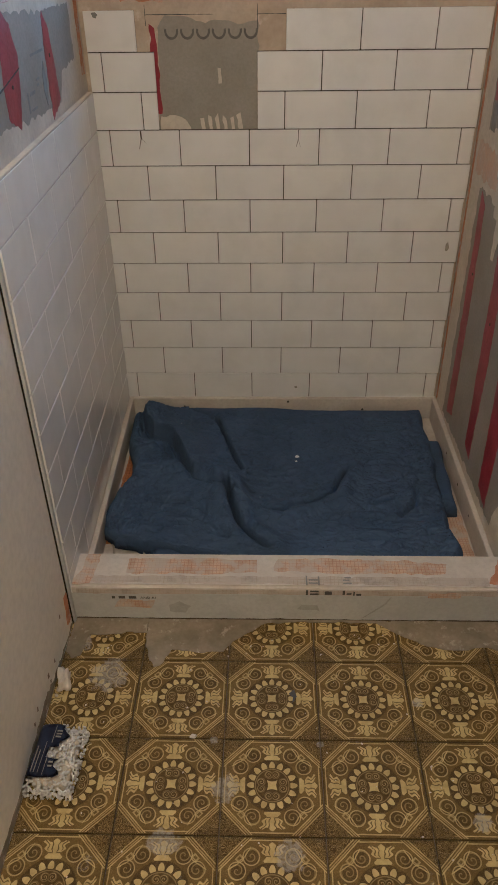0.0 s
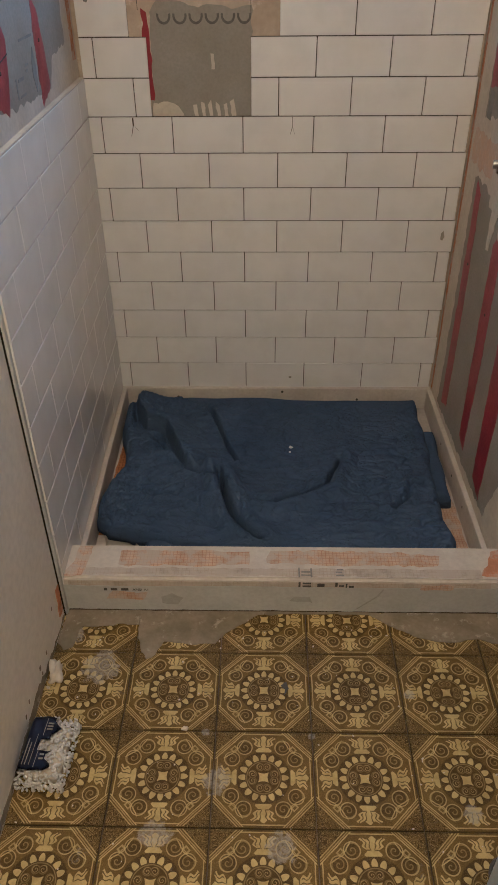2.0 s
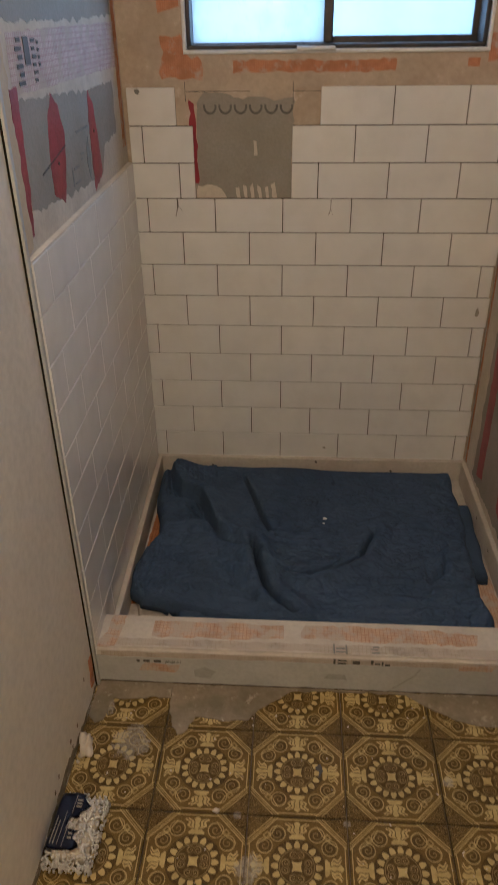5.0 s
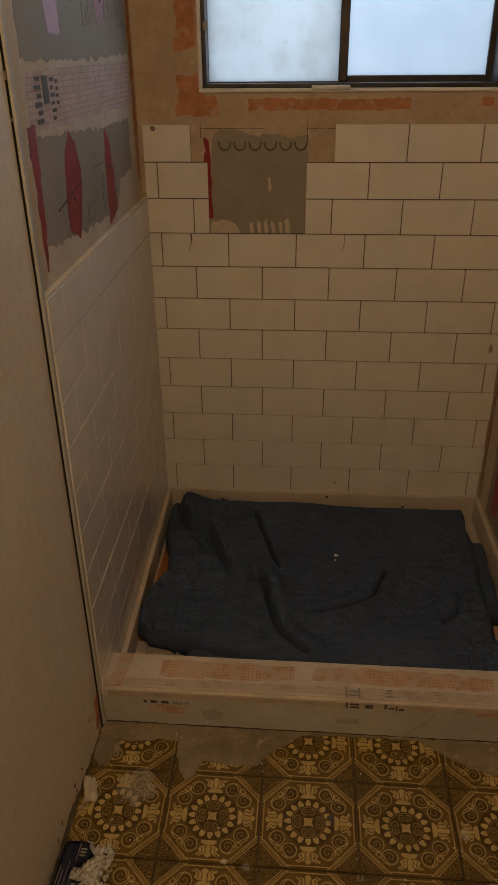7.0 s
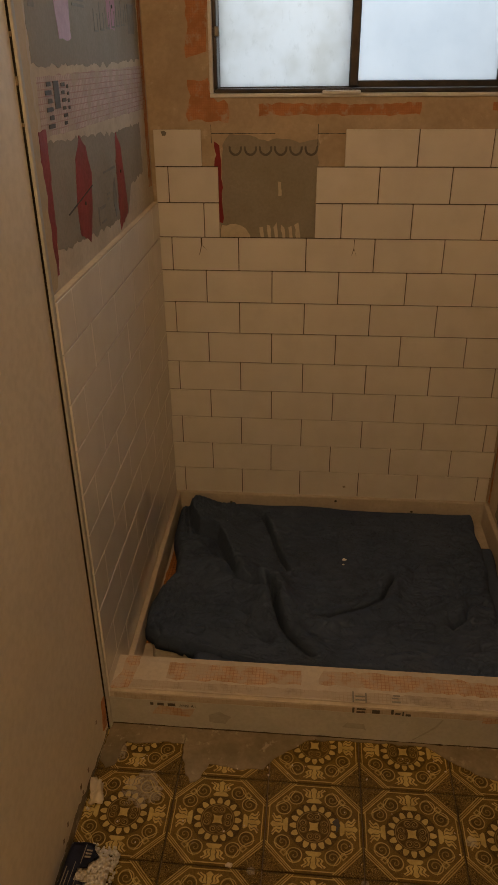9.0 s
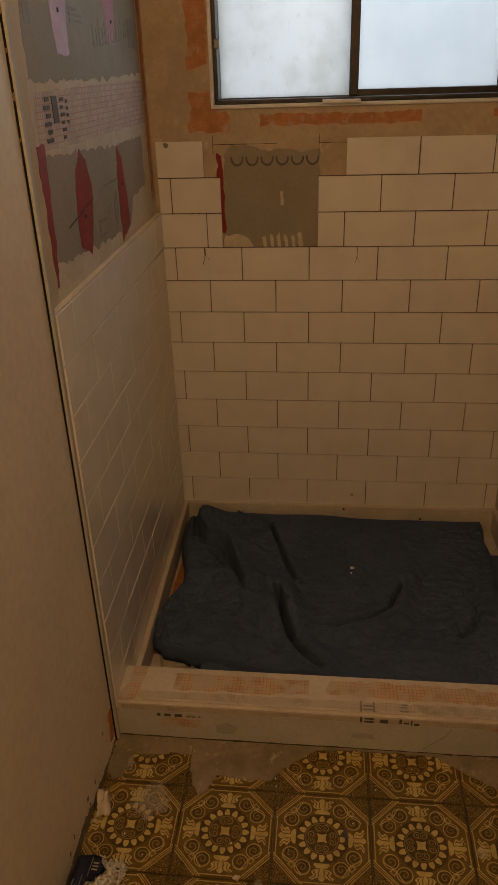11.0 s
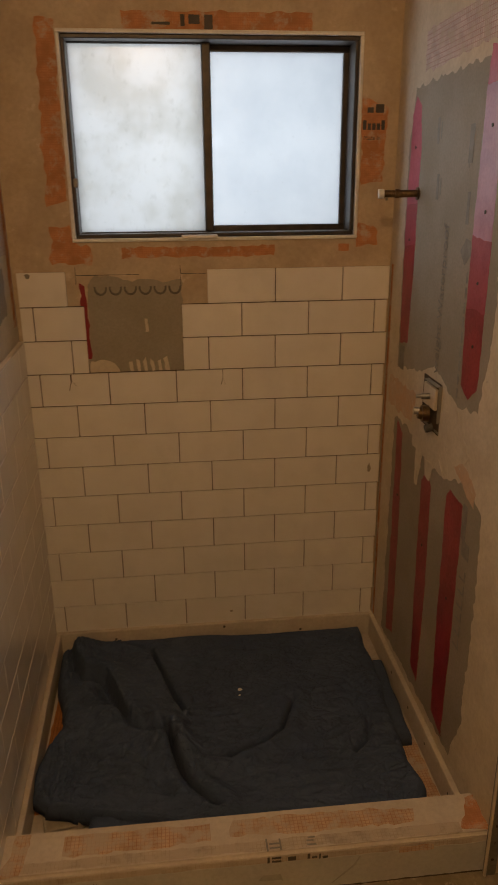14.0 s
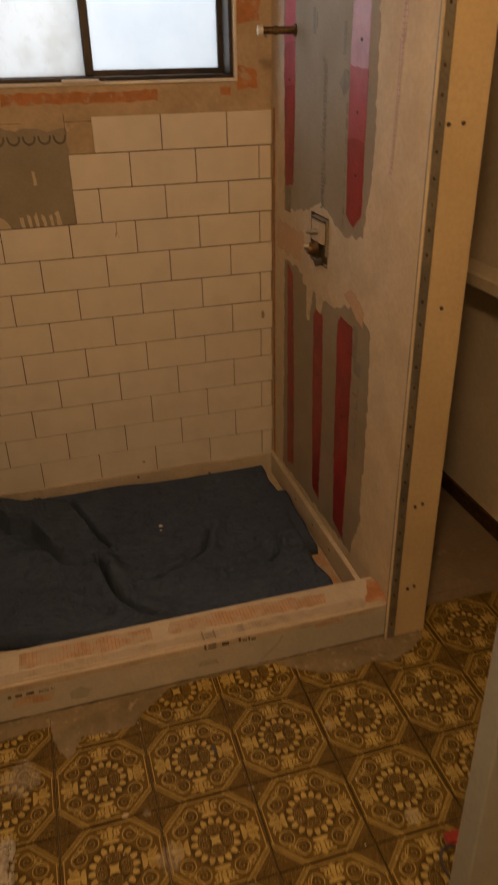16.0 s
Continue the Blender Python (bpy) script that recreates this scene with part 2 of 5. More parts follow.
def frosted_glass():
    """Obscured glass: light from outside shines through it, with streaks of dirt."""
    m, t, b = material("frosted_glass")
    w = world_coords(t)
    specks = noise_of(t, w, 95, 6, 0.7).step(0.60, 0.72) * noise_of(t, w, 7, 3).step(0.35, 0.62)
    cloud = noise_of(t, w, 4.5, 4)
    stretch = node(t, "ShaderNodeMapping", Vector=w)
    stretch.inputs["Scale"].default_value = (1, 1, 0.45)
    streak = noise_of(t, stretch.outputs[0], 70, 5, 0.7)
    sep = node(t, "ShaderNodeSeparateXYZ", Vector=w)
    dirty = Ex(t, sep.outputs[0]).step(0.115, 0.105)
    col = blend(t, cloud.step(0.3, 0.75), (0.90, 0.92, 0.95), (0.79, 0.82, 0.86))
    film = blend(t, noise_of(t, w, 6.5, 3).step(0.40, 0.66), (0.94, 0.94, 0.94), (0.78, 0.77, 0.74))
    col = blend(t, dirty * 0.8, col, film)
    col = blend(t, (streak.step(0.54, 0.72) * dirty * 0.22).max(specks * 0.25), col, (0.48, 0.47, 0.44))
    col = blend(t, 0.30, col, (0.0, 0.0, 0.0))
    tr = t.nodes.new("ShaderNodeBsdfTranslucent")
    gl = t.nodes.new("ShaderNodeBsdfGlossy")
    gl.inputs["Roughness"].default_value = 0.25
    t.links.new(col, tr.inputs["Color"])
    mix = t.nodes.new("ShaderNodeMixShader")
    mix.inputs[0].default_value = 0.04
    t.links.new(tr.outputs[0], mix.inputs[1])
    t.links.new(gl.outputs[0], mix.inputs[2])
    t.links.new(mix.outputs[0], t.nodes["Material Output"].inputs["Surface"])
    return m


def red_sealant_material(name, c1, c2):
    m = surface(name, c1, c2, rough=0.42, scale=14, fine=130, relief=0.35, depth=0.0015, spread=0.10, spec=0.4)
    return m


TILE = 0.207
M_TILE = wall_tile_material()
M_FLOOR = floor_tile_material()
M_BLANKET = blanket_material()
M_GLASS = frosted_glass()
M_BOARD = surface("grey_foam_board", (0.33, 0.295, 0.245), (0.285, 0.255, 0.205), 0.7, 5, 140, 0.15, 0.001, spec=0.2, dirt=(0.42, 0.38, 0.33), dirt_at=0.66)
M_MORTAR = surface("tan_thinset", (0.52, 0.42, 0.31), (0.44, 0.345, 0.245), 0.85, 7, 70, 0.5, 0.003, dirt=(0.60, 0.50, 0.40), dirt_at=0.58)
M_PALE = surface("pale_thinset", (0.61, 0.535, 0.425), (0.53, 0.455, 0.35), 0.85, 9, 80, 0.5, 0.003, dirt=(0.42, 0.37, 0.31), dirt_at=0.62)
M_JOINT = surface("dark_joint", (0.080, 0.055, 0.035), (0.058, 0.040, 0.026), 0.9, 20, 120)
M_DRYWALL = surface("painted_drywall", (0.72, 0.66, 0.56), (0.67, 0.61, 0.51), 0.6, 3, 55, 0.12, 0.001, dirt=(0.46, 0.41, 0.34), dirt_at=0.68)
M_PAPER = surface("cream_drywall_paper", (0.58, 0.47, 0.30), (0.54, 0.43, 0.27), 0.75, 4, 90, 0.15, 0.001)
M_RED = red_sealant_material("red_sealant", (0.30, 0.022, 0.034), (0.21, 0.014, 0.022))
# paler copies: window sheen on the wing wall's red sealant, as colour
M_PINK = red_sealant_material("red_sealant_pink_sheen", (0.50, 0.10, 0.16), (0.42, 0.065, 0.115))
M_ROSE = red_sealant_material("red_sealant_rose_sheen", (0.37, 0.055, 0.085), (0.30, 0.038, 0.062))
M_LILAC = red_sealant_material("lilac_sealant", (0.46, 0.22, 0.33), (0.38, 0.17, 0.27))
M_ORANGE = mesh_tape_material("orange_mesh_tape", (0.53, 0.25, 0.12), (0.38, 0.15, 0.065), 0.5, 0.0062, 0.54)
M_CURB_MESH = mesh_tape_material("mortared_mesh", (0.58, 0.41, 0.27), (0.33, 0.15, 0.08), 0.7, 0.0092, 0.47)
M_EDGE_MESH = mesh_tape_material("mesh_under_mortar", (0.50, 0.43, 0.35), (0.30, 0.23, 0.17), 0.5, 0.0092, 0.45)
M_PAN = mesh_tape_material("pan_mesh", (0.50, 0.21, 0.07), (0.20, 0.07, 0.03), 0.9, 0.0092, 0.6)
M_WHITE_TAPE = mesh_tape_material("white_mesh_tape", (0.63, 0.525, 0.50), (0.36, 0.20, 0.19), 0.7, 0.011)
M_SALMON = surface("orange_tinted_thinset", (0.56, 0.37, 0.245), (0.52, 0.40, 0.30), 0.85, 14, 80, 0.5, 0.002, dirt=(0.58, 0.50, 0.40), dirt_at=0.56)
M_CURB = surface("mortar_coated_foam_curb", (0.58, 0.52, 0.44), (0.50, 0.44, 0.37), 0.75, 8, 90, 0.35, 0.002, dirt=(0.38, 0.32, 0.26), dirt_at=0.66)
M_CURB_FACE = surface("grey_curb_face", (0.50, 0.49, 0.46), (0.44, 0.43, 0.40), 0.7, 6, 110, 0.25, 0.0015, dirt=(0.27, 0.24, 0.20), dirt_at=0.66)
M_SMEAR = surface("dark_foam_smear", (0.40, 0.385, 0.35), (0.34, 0.325, 0.29), 0.75, 12, 110)
M_FRAME = surface("dark_bronze_aluminium", (0.035, 0.030, 0.027), (0.065, 0.052, 0.042), 0.45, 18, 150, 0.3, 0.001, metal=0.3, dirt=(0.20, 0.16, 0.12), dirt_at=0.68)
M_WHITE = surface("white_vinyl", (0.74, 0.73, 0.70), (0.66, 0.64, 0.60), 0.5, 12, 120)
M_CONCRETE = surface("bare_screed", (0.24, 0.19, 0.135), (0.19, 0.145, 0.10), 0.9, 5, 70, 0.5, 0.003, dirt=(0.34, 0.29, 0.23), dirt_at=0.6)
M_PLUG = surface("red_plastic", (0.35, 0.03, 0.02), (0.30, 0.025, 0.02), 0.45, 30, 150)
M_GAP_SHADE = surface("gap_shade_black", (0.012, 0.010, 0.008), (0.018, 0.014, 0.010), 0.95, 20, 120, spec=0.1)
M_BLACK = surface("black_ink", (0.055, 0.05, 0.045), (0.08, 0.07, 0.06), 0.7, 20, 150)
M_GREYINK = surface("grey_ink", (0.19, 0.18, 0.16), (0.24, 0.23, 0.205), 0.7, 25, 150)
M_DARKINK = surface("faded_black_ink", (0.10, 0.09, 0.075), (0.14, 0.125, 0.105), 0.7, 25, 150)
M_STEEL = surface("galvanised_steel", (0.30, 0.28, 0.24), (0.22, 0.205, 0.18), 0.5, 15, 120, 0.2, 0.001, metal=0.6)
M_CHROME = surface("chrome", (0.55, 0.53, 0.49), (0.42, 0.40, 0.36), 0.34, 30, 90, 0.1, 0.001, metal=1.0)
M_BRASS = surface("tarnished_brass", (0.20, 0.13, 0.06), (0.12, 0.075, 0.04), 0.45, 40, 160, 0.3, 0.001, metal=0.8)
# door colour darkened and blued to carry the dim, cool light on it
M_DOOR = surface("door_paint_cool_dim", (0.30, 0.345, 0.40), (0.27, 0.31, 0.365), 0.4, 5, 100, 0.1, 0.001)
M_PALE_FLOOR = surface("bare_floor_mortar", (0.27, 0.22, 0.15), (0.185, 0.148, 0.092), 0.85, 11, 90, 0.6, 0.003, dirt=(0.42, 0.36, 0.27), dirt_at=0.56)
M_PAPERSCRAP = surface("cream_paper", (0.62, 0.56, 0.46), (0.55, 0.49, 0.40), 0.8, 12, 120)
M_NUB = surface("white_chenille", (0.66, 0.62, 0.58), (0.56, 0.52, 0.48), 0.9, 30, 200)
M_NAVY = surface("navy_printed_paper", (0.018, 0.024, 0.06), (0.026, 0.032, 0.075), 0.5, 18, 120)
M_CEIL = surface("ceiling_paint", (0.70, 0.68, 0.63), (0.65, 0.63, 0.58), 0.8, 4, 60)

# ---- mesh helpers ----


def add_box(bm, lo, hi, bevel=0.0, segments=1):
    made = bmesh.ops.create_cube(bm, size=1.0)["verts"]
    size = [hi[i] - lo[i] for i in range(3)]
    for q in made:
        q.co = Vector([lo[i] + (q.co[i] + 0.5) * size[i] for i in range(3)])
    if bevel:
        edges = list({e for q in made for e in q.link_edges})
        bmesh.ops.bevel(bm, geom=edges, offset=bevel, segments=segments, affect="EDGES", profile=0.6)


def boxes(*items, bevel=0.0):
    bm = bmesh.new()
    for lo, hi in items:
        add_box(bm, lo, hi, bevel)
    return bm


def add_tube(bm, a, b, r1, r2=None, sides=20):
    a, b = Vector(a), Vector(b)
    turn = (b - a).to_track_quat("Z", "Y").to_matrix().to_4x4()
    bmesh.ops.create_cone(bm, cap_ends=True, segments=sides, radius1=r1, radius2=r1 if r2 is None else r2, depth=(b - a).length,
                          matrix=Matrix.Translation((a + b) / 2) @ turn)


def part(name, bm, mat, parent=None, label="", smooth=False):
    data = bpy.data.meshes.new(name)
    bm.normal_update()
    bm.to_mesh(data)
    bm.free()
    data.materials.append(mat)
    if smooth:
        for f in data.polygons:
            f.use_smooth = True
    ob = new(name, data)
    if parent is not None:
        ob.parent = parent
    if label:
        tagged(ob, label)
    return ob


def thing(name, label, category, at=(0, 0, 0), group="", kind=""):
    ob = new(name)
    ob.empty_display_size = 0.05
    ob.location = at
    return tagged(ob, label, category, group, kind)


PLANES = {
    "north": lambda a, b, d: Vector((a, -d, b)),      # a = x, b = z, proud towards the south
    "west": lambda a, b, d: Vector((d, a, b)),        # a = y, b = z, proud towards the east
    "east": lambda a, b, d: Vector((-d, a, b)),       # a = y, b = z, proud towards the west
    "south": lambda a, b, d: Vector((a, -d, b)),
    "floor": lambda a, b, d: Vector((a, b, d)),
}


def add_patch(bm, plane, pts, base, top, jag=0.004, step=0.012, seed=1, taper=0.0):
    """A thin sheet with a ragged outline on a wall or floor: corners in the plane's two directions, from depth base to top."""
    rnd = random.Random(seed)
    out = []
    for i, p in enumerate(pts):
        q = pts[(i + 1) % len(pts)]
        n = max(1, int(math.dist(p, q) / step))
        for k in range(n):
            f = k / n
            x, y = p[0] + (q[0] - p[0]) * f, p[1] + (q[1] - p[1]) * f
            j = jag * (noise.noise((x * 40, y * 40, seed * 3.7)) + 0.6 * noise.noise((x * 150, y * 150, seed)))
            ex, ey = (q[1] - p[1]), -(q[0] - p[0])
            ln = math.hypot(ex, ey) or 1
            out.append((x + ex / ln * j + rnd.uniform(-0.1, 0.1) * jag, y + ey / ln * j))
    put = PLANES[plane]
    cx, cy = sum(p[0] for p in out) / len(out), sum(p[1] for p in out) / len(out)
    low = [bm.verts.new(put(x, y, base)) for x, y in out]
    high = [bm.verts.new(put(x + (cx - x) * taper, y + (cy - y) * taper, top)) for x, y in out]
    faces = [bm.faces.new(high)]
    for i in range(len(out)):
        k = (i + 1) % len(out)
        faces.append(bm.faces.new((low[i], low[k], high[k], high[i])))
    bmesh.ops.recalc_face_normals(bm, faces=faces)
    centre = sum((q.co for q in high), Vector()) / len(high)
    if (faces[0].normal).dot(put(0, 0, 1)) < 0:
        bmesh.ops.reverse_faces(bm, faces=faces)


def patch(name, plane, pts, mat, parent, base, top, jag=0.004, seed=1, label="", taper=0.0, step=0.012):
    bm = bmesh.new()
    add_patch(bm, plane, pts, base, top, jag, step, seed, taper)
    return part(name, bm, mat, parent, label)


def rect(a0, b0, a1, b1):
    return [(a0, b0), (a1, b0), (a1, b1), (a0, b1)]

# ---- the setting ----
BOARD_N, BOARD_W, BOARD_E = 0.012, -0.456, 0.664
WIN = (-0.281, 0.550, 1.359, 1.900)

wall_north = tagged(part("wall_north", boxes(
    ((-0.58, BOARD_N, -0.06), (1.33, 0.14, WIN[2])),
    ((-0.58, BOARD_N, WIN[3]), (1.33, 0.14, 2.42)),
    ((-0.58, BOARD_N, WIN[2]), (WIN[0], 0.14, WIN[3])),
    ((WIN[1], BOARD_N, WIN[2]), (1.33, 0.14, WIN[3]))), M_MORTAR),
    "shower back wall, tan thinset over backer board, half tiled in white", "wall", kind="structure")
wall_west = tagged(part("wall_west", boxes(((-0.58, -1.0125, -0.06), (BOARD_W, BOARD_N, 2.42))), M_PALE),
    "shower side wall, skim-coated backer board above white tile", "wall", kind="structure")
wall_west_room = tagged(part("wall_west_room", boxes(((-0.58, -3.1, -0.06), (-0.439, -1.0300, 2.42)), bevel=0.0012), M_DRYWALL),
    "scuffed off-white painted drywall panel beside the shower", "wall", kind="structure")
wall_wing = tagged(part("wall_wing", boxes(((BOARD_E, -1.012, -0.06), (0.770, BOARD_N, 2.42))), M_PALE),
    "wing wall of the shower, pale thinset over backer board", "wall", kind="structure")
wall_east = tagged(part("wall_east", boxes(((1.215, -3.1, -0.06), (1.33, BOARD_N, 2.42))), M_DRYWALL),
    "plain painted wall of the alcove behind the shower", "wall", kind="structure")
wall_south = tagged(part("wall_south", boxes(((-0.58, -3.22, -0.06), (1.33, -3.1, 2.42))), M_DRYWALL),
    "plain painted wall behind the walk", "wall", kind="structure")
ceiling = tagged(part("ceiling", boxes(((-0.58, -3.22, 2.42), (1.33, 0.14, 2.5))), M_CEIL), "plain white painted ceiling", "ceiling", kind="structure")
floor = tagged(part("floor", boxes(((-0.439, -3.1, -0.07), (1.215, -0.89, -0.007)), ((0.760, -0.89, -0.07), (1.215, BOARD_N, -0.004))), M_CONCRETE),
    "worn brown patterned ceramic tile floor with mortar dust", "floor", kind="structure")
alcove_base = tagged(part("baseboard", boxes(((1.203, -1.0, -0.004), (1.2145, 0.011, 0.055)), bevel=0.002), M_BRASS), "dark baseboard at the alcove wall", "baseboard", kind="structure")
ledge = tagged(part("wall_ledge", boxes(((1.12, -1.6, 0.80), (1.2145, 0.011, 0.845)), bevel=0.006), M_DRYWALL), "painted ledge along the alcove wall", "ledge", kind="structure")

# ceiling lamp: a flush glass drum behind the walk
lamp = thing("ceiling_lamp", "round flush ceiling lamp with a warm bulb", "lamp", (LAMP_AT[0], LAMP_AT[1], 2.42))
bm = bmesh.new()
add_tube(bm, (0, 0, -0.03), (0, 0, -0.001), 0.13, 0.14, 40)
part("canopy", bm, M_WHITE, lamp, "white enamelled canopy")

# ---- window ----
win = thing("window_1", "dark bronze aluminium sliding window with frosted panes", "window", kind="structure")
x0, x1, z0, z1 = WIN


def ring(lo_x, hi_x, lo_z, hi_z, wide, y0, y1, bevel=0.0):
    return boxes(((lo_x, y0, lo_z), (hi_x, y1, lo_z + wide)), ((lo_x, y0, hi_z - wide), (hi_x, y1, hi_z)),
                 ((lo_x, y0, lo_z + wide), (lo_x + wide, y1, hi_z - wide)), ((hi_x - wide, y0, lo_z + wide), (hi_x, y1, hi_z - wide)), bevel=bevel)


part("trim", ring(x0 - 0.004, x1 + 0.004, z0 - 0.004, z1 + 0.004, 0.010, 0.006, 0.05, 0.0015), M_WHITE, win, "white caulked vinyl edge")
part("frame", ring(x0 + 0.0065, x1 - 0.0065, z0 + 0.0065, z1 - 0.0065, 0.011, 0.016, 0.128, 0.002), M_FRAME, win)
left_sash = part("sash", ring(x0 + 0.011, 0.122, z0 + 0.014, z1 - 0.014, 0.007, 0.066, 0.092, 0.002), M_FRAME, win, "sliding sash in dark metal")
right_sash = part("sash", ring(0.106, x1 - 0.014, z0 + 0.016, z1 - 0.016, 0.018, 0.098, 0.122, 0.002), M_FRAME, win, "fixed sash in dark metal")
part("meeting_stile", boxes(((0.104, 0.058, z0 + 0.02), (0.129, 0.094, z1 - 0.016)), bevel=0.003), M_FRAME, left_sash)
for sash, lo, hi, y in ((left_sash, x0 + 0.018, 0.112, 0.079), (right_sash, 0.112, x1 - 0.028, 0.110)):
    pane = part("pane", boxes(((lo, y - 0.002, z0 + 0.018), (hi, y + 0.002, z1 - 0.020))), M_GLASS, sash, "frosted glass pane streaked with dirt")
    pane.visible_shadow = False
part("latch", boxes(((x0 + 0.012, 0.006, 1.505), (x0 + 0.026, 0.022, 1.53)), bevel=0.003), M_STEEL, win, "small grey latch")
part("track_clip", boxes(((0.030, -0.004, 1.362), (0.136, 0.02, 1.372)), bevel=0.002), M_WHITE, win, "loose white strip on the sill")
part("outer_reveal", ring(x0 - 0.002, x1 + 0.002, z0 - 0.002, z1 + 0.002, 0.005, 0.129, 0.139), M_WHITE, win)

# ---- coatings on the walls ----


def strip(wall, plane, pts, mat, layer, name="sealant_stripe", label="", jag=0.004, seed=1, taper=0.0):
    face = {"north": -BOARD_N, "west": BOARD_W, "east": -BOARD_E}[plane]
    return patch(name, plane, pts, mat, wall, face - 0.001, face + 0.00045 * layer, jag, seed, label, taper)


# side wall: board showing between skim coats
strip(wall_west, "west", [(-0.92, 1.140), (-0.70, 1.118), (-0.42, 1.10), (-0.33, 1.10), (-0.28, 1.165), (-0.115, 1.175), (-0.12, 1.30), (-0.40, 1.30), (-0.93, 1.325)], M_BOARD, 1, "bare_board", "bare grey backer board", 0.010, 3)
strip(wall_west, "west", [(-0.935, 1.445), (-0.50, 1.442), (-0.06, 1.452), (-0.045, 1.90), (-0.90, 1.90)], M_BOARD, 1, "bare_board", "bare grey backer board", 0.008, 5)
strip(wall_west, "west", [(-0.975, 1.10), (-0.935, 1.10), (-0.915, 1.18), (-0.905, 1.345), (-0.945, 1.345), (-0.955, 1.2)], M_RED, 2, label="red sealant stripe", jag=0.006, seed=6)
strip(wall_west, "west", [(-0.770, 1.140), (-0.700, 1.108), (-0.668, 1.16), (-0.645, 1.24), (-0.668, 1.295), (-0.705, 1.318), (-0.750, 1.28), (-0.765, 1.22)], M_RED, 2, label="red sealant stripe", jag=0.009, seed=7)
strip(wall_west, "west", [(-0.425, 1.085), (-0.385, 1.09), (-0.330, 1.11), (-0.345, 1.20), (-0.365, 1.27), (-0.40, 1.30), (-0.42, 1.25), (-0.425, 1.17)], M_RED, 2, label="red sealant stripe", jag=0.008, seed=8)
strip(wall_west, "west", [(-0.765, 1.485), (-0.690, 1.49), (-0.668, 1.64), (-0.66, 1.82), (-0.78, 1.82), (-0.785, 1.64)], M_LILAC, 2, label="lilac-pink sealant stripe", jag=0.006, seed=9)
strip(wall_west, "west", [(-0.375, 1.512), (-0.320, 1.512), (-0.275, 1.66), (-0.27, 1.82), (-0.40, 1.82), (-0.40, 1.66)], M_LILAC, 2, label="lilac-pink sealant stripe", jag=0.006, seed=10)
tape = strip(wall_west, "west", [(-0.925, 1.333), (-0.035, 1.330), (-0.025, 1.437), (-0.92, 1.428)], M_WHITE_TAPE, 1, "mesh_tape", "pale mesh joint tape", 0.003, 11)
strip(wall_west, "west", rect(-0.045, 1.12, -0.006, 1.95), M_ORANGE, 1, "mesh_tape", "orange mesh tape in the corner", 0.004, 12)

# back wall: orange tape round the window, bare board in the open tiles
strip(wall_north, "north", rect(-0.147, 1.309, 0.306, 1.338), M_ORANGE, 1, "mesh_tape", "orange mesh tape under the window", 0.006, 21)
strip(wall_north, "north", rect(0.500, 1.318, 0.532, 1.340), M_ORANGE, 1, "mesh_tape", "scrap of orange mesh tape", 0.004, 22)
strip(wall_north, "north", [(0.560, 1.51), (0.625, 1.515), (0.632, 1.715), (0.556, 1.74)], M_ORANGE, 1, "mesh_tape", "orange mesh tape beside the window", 0.006, 23)
strip(wall_north, "north", [(0.553, 1.33), (0.62, 1.335), (0.615, 1.385), (0.56, 1.40)], M_ORANGE, 1, "mesh_tape", "scrap of orange mesh tape", 0.010, 27)
strip(wall_north, "north", rect(-0.110, 1.900, 0.410, 1.948), M_ORANGE, 1, "mesh_tape", "orange mesh tape over the window", 0.006, 24)
strip(wall_north, "north", [(-0.350, 1.455), (-0.290, 1.47), (-0.286, 1.93), (-0.335, 1.93)], M_ORANGE, 1, "mesh_tape", "orange mesh tape beside the window", 0.008, 25)
strip(wall_north, "north", [(-0.350, 1.295), (-0.235, 1.29), (-0.235, 1.34), (-0.288, 1.36), (-0.290, 1.40), (-0.345, 1.40)], M_ORANGE, 1, "mesh_tape", "scrap of orange mesh tape", 0.012, 26)
niche = strip(wall_north, "north", [(-0.272, 0.960), (0.024, 0.960), (0.024, 1.245), (-0.03, 1.238), (-0.07, 1.250), (-0.12, 1.243), (-0.17, 1.255), (-0.235, 1.262), (-0.250, 1.23)], M_BOARD, 1, "bare_board", "bare grey-brown board where tiles are missing", 0.006, 28)
strip(wall_north, "north", [(-0.276, 1.01), (-0.255, 1.01), (-0.257, 1.10), (-0.262, 1.23), (-0.276, 1.24)], M_RED, 3, label="red sealant at the cut tile edge", jag=0.005, seed=29)
strip(wall_north, "north", [(-0.266, 0.962), (-0.170, 0.962), (-0.178, 0.985), (-0.20, 1.003), (-0.22, 1.012), (-0.264, 1.005)], M_PALE, 3, "thinset_smear", "pale thinset smear", 0.010, 30, taper=0.06)
for k, px in enumerate((-0.140, -0.118, -0.098, -0.076, -0.054, -0.032)):
    strip(wall_north, "north", [(px, 0.963), (px + 0.010, 0.963), (px + 0.004, 0.996 + 0.008 * (k % 3)), (px - 0.006, 0.998 + 0.008 * (k % 2))], M_PALE, 3, "thinset_smear", jag=0.004, seed=31 + k)
strip(wall_north, "north", [(-0.09, 1.09), (-0.080, 1.09), (-0.082, 1.13), (-0.090, 1.13)], M_PALE, 3, "thinset_smear", jag=0.003, seed=41)

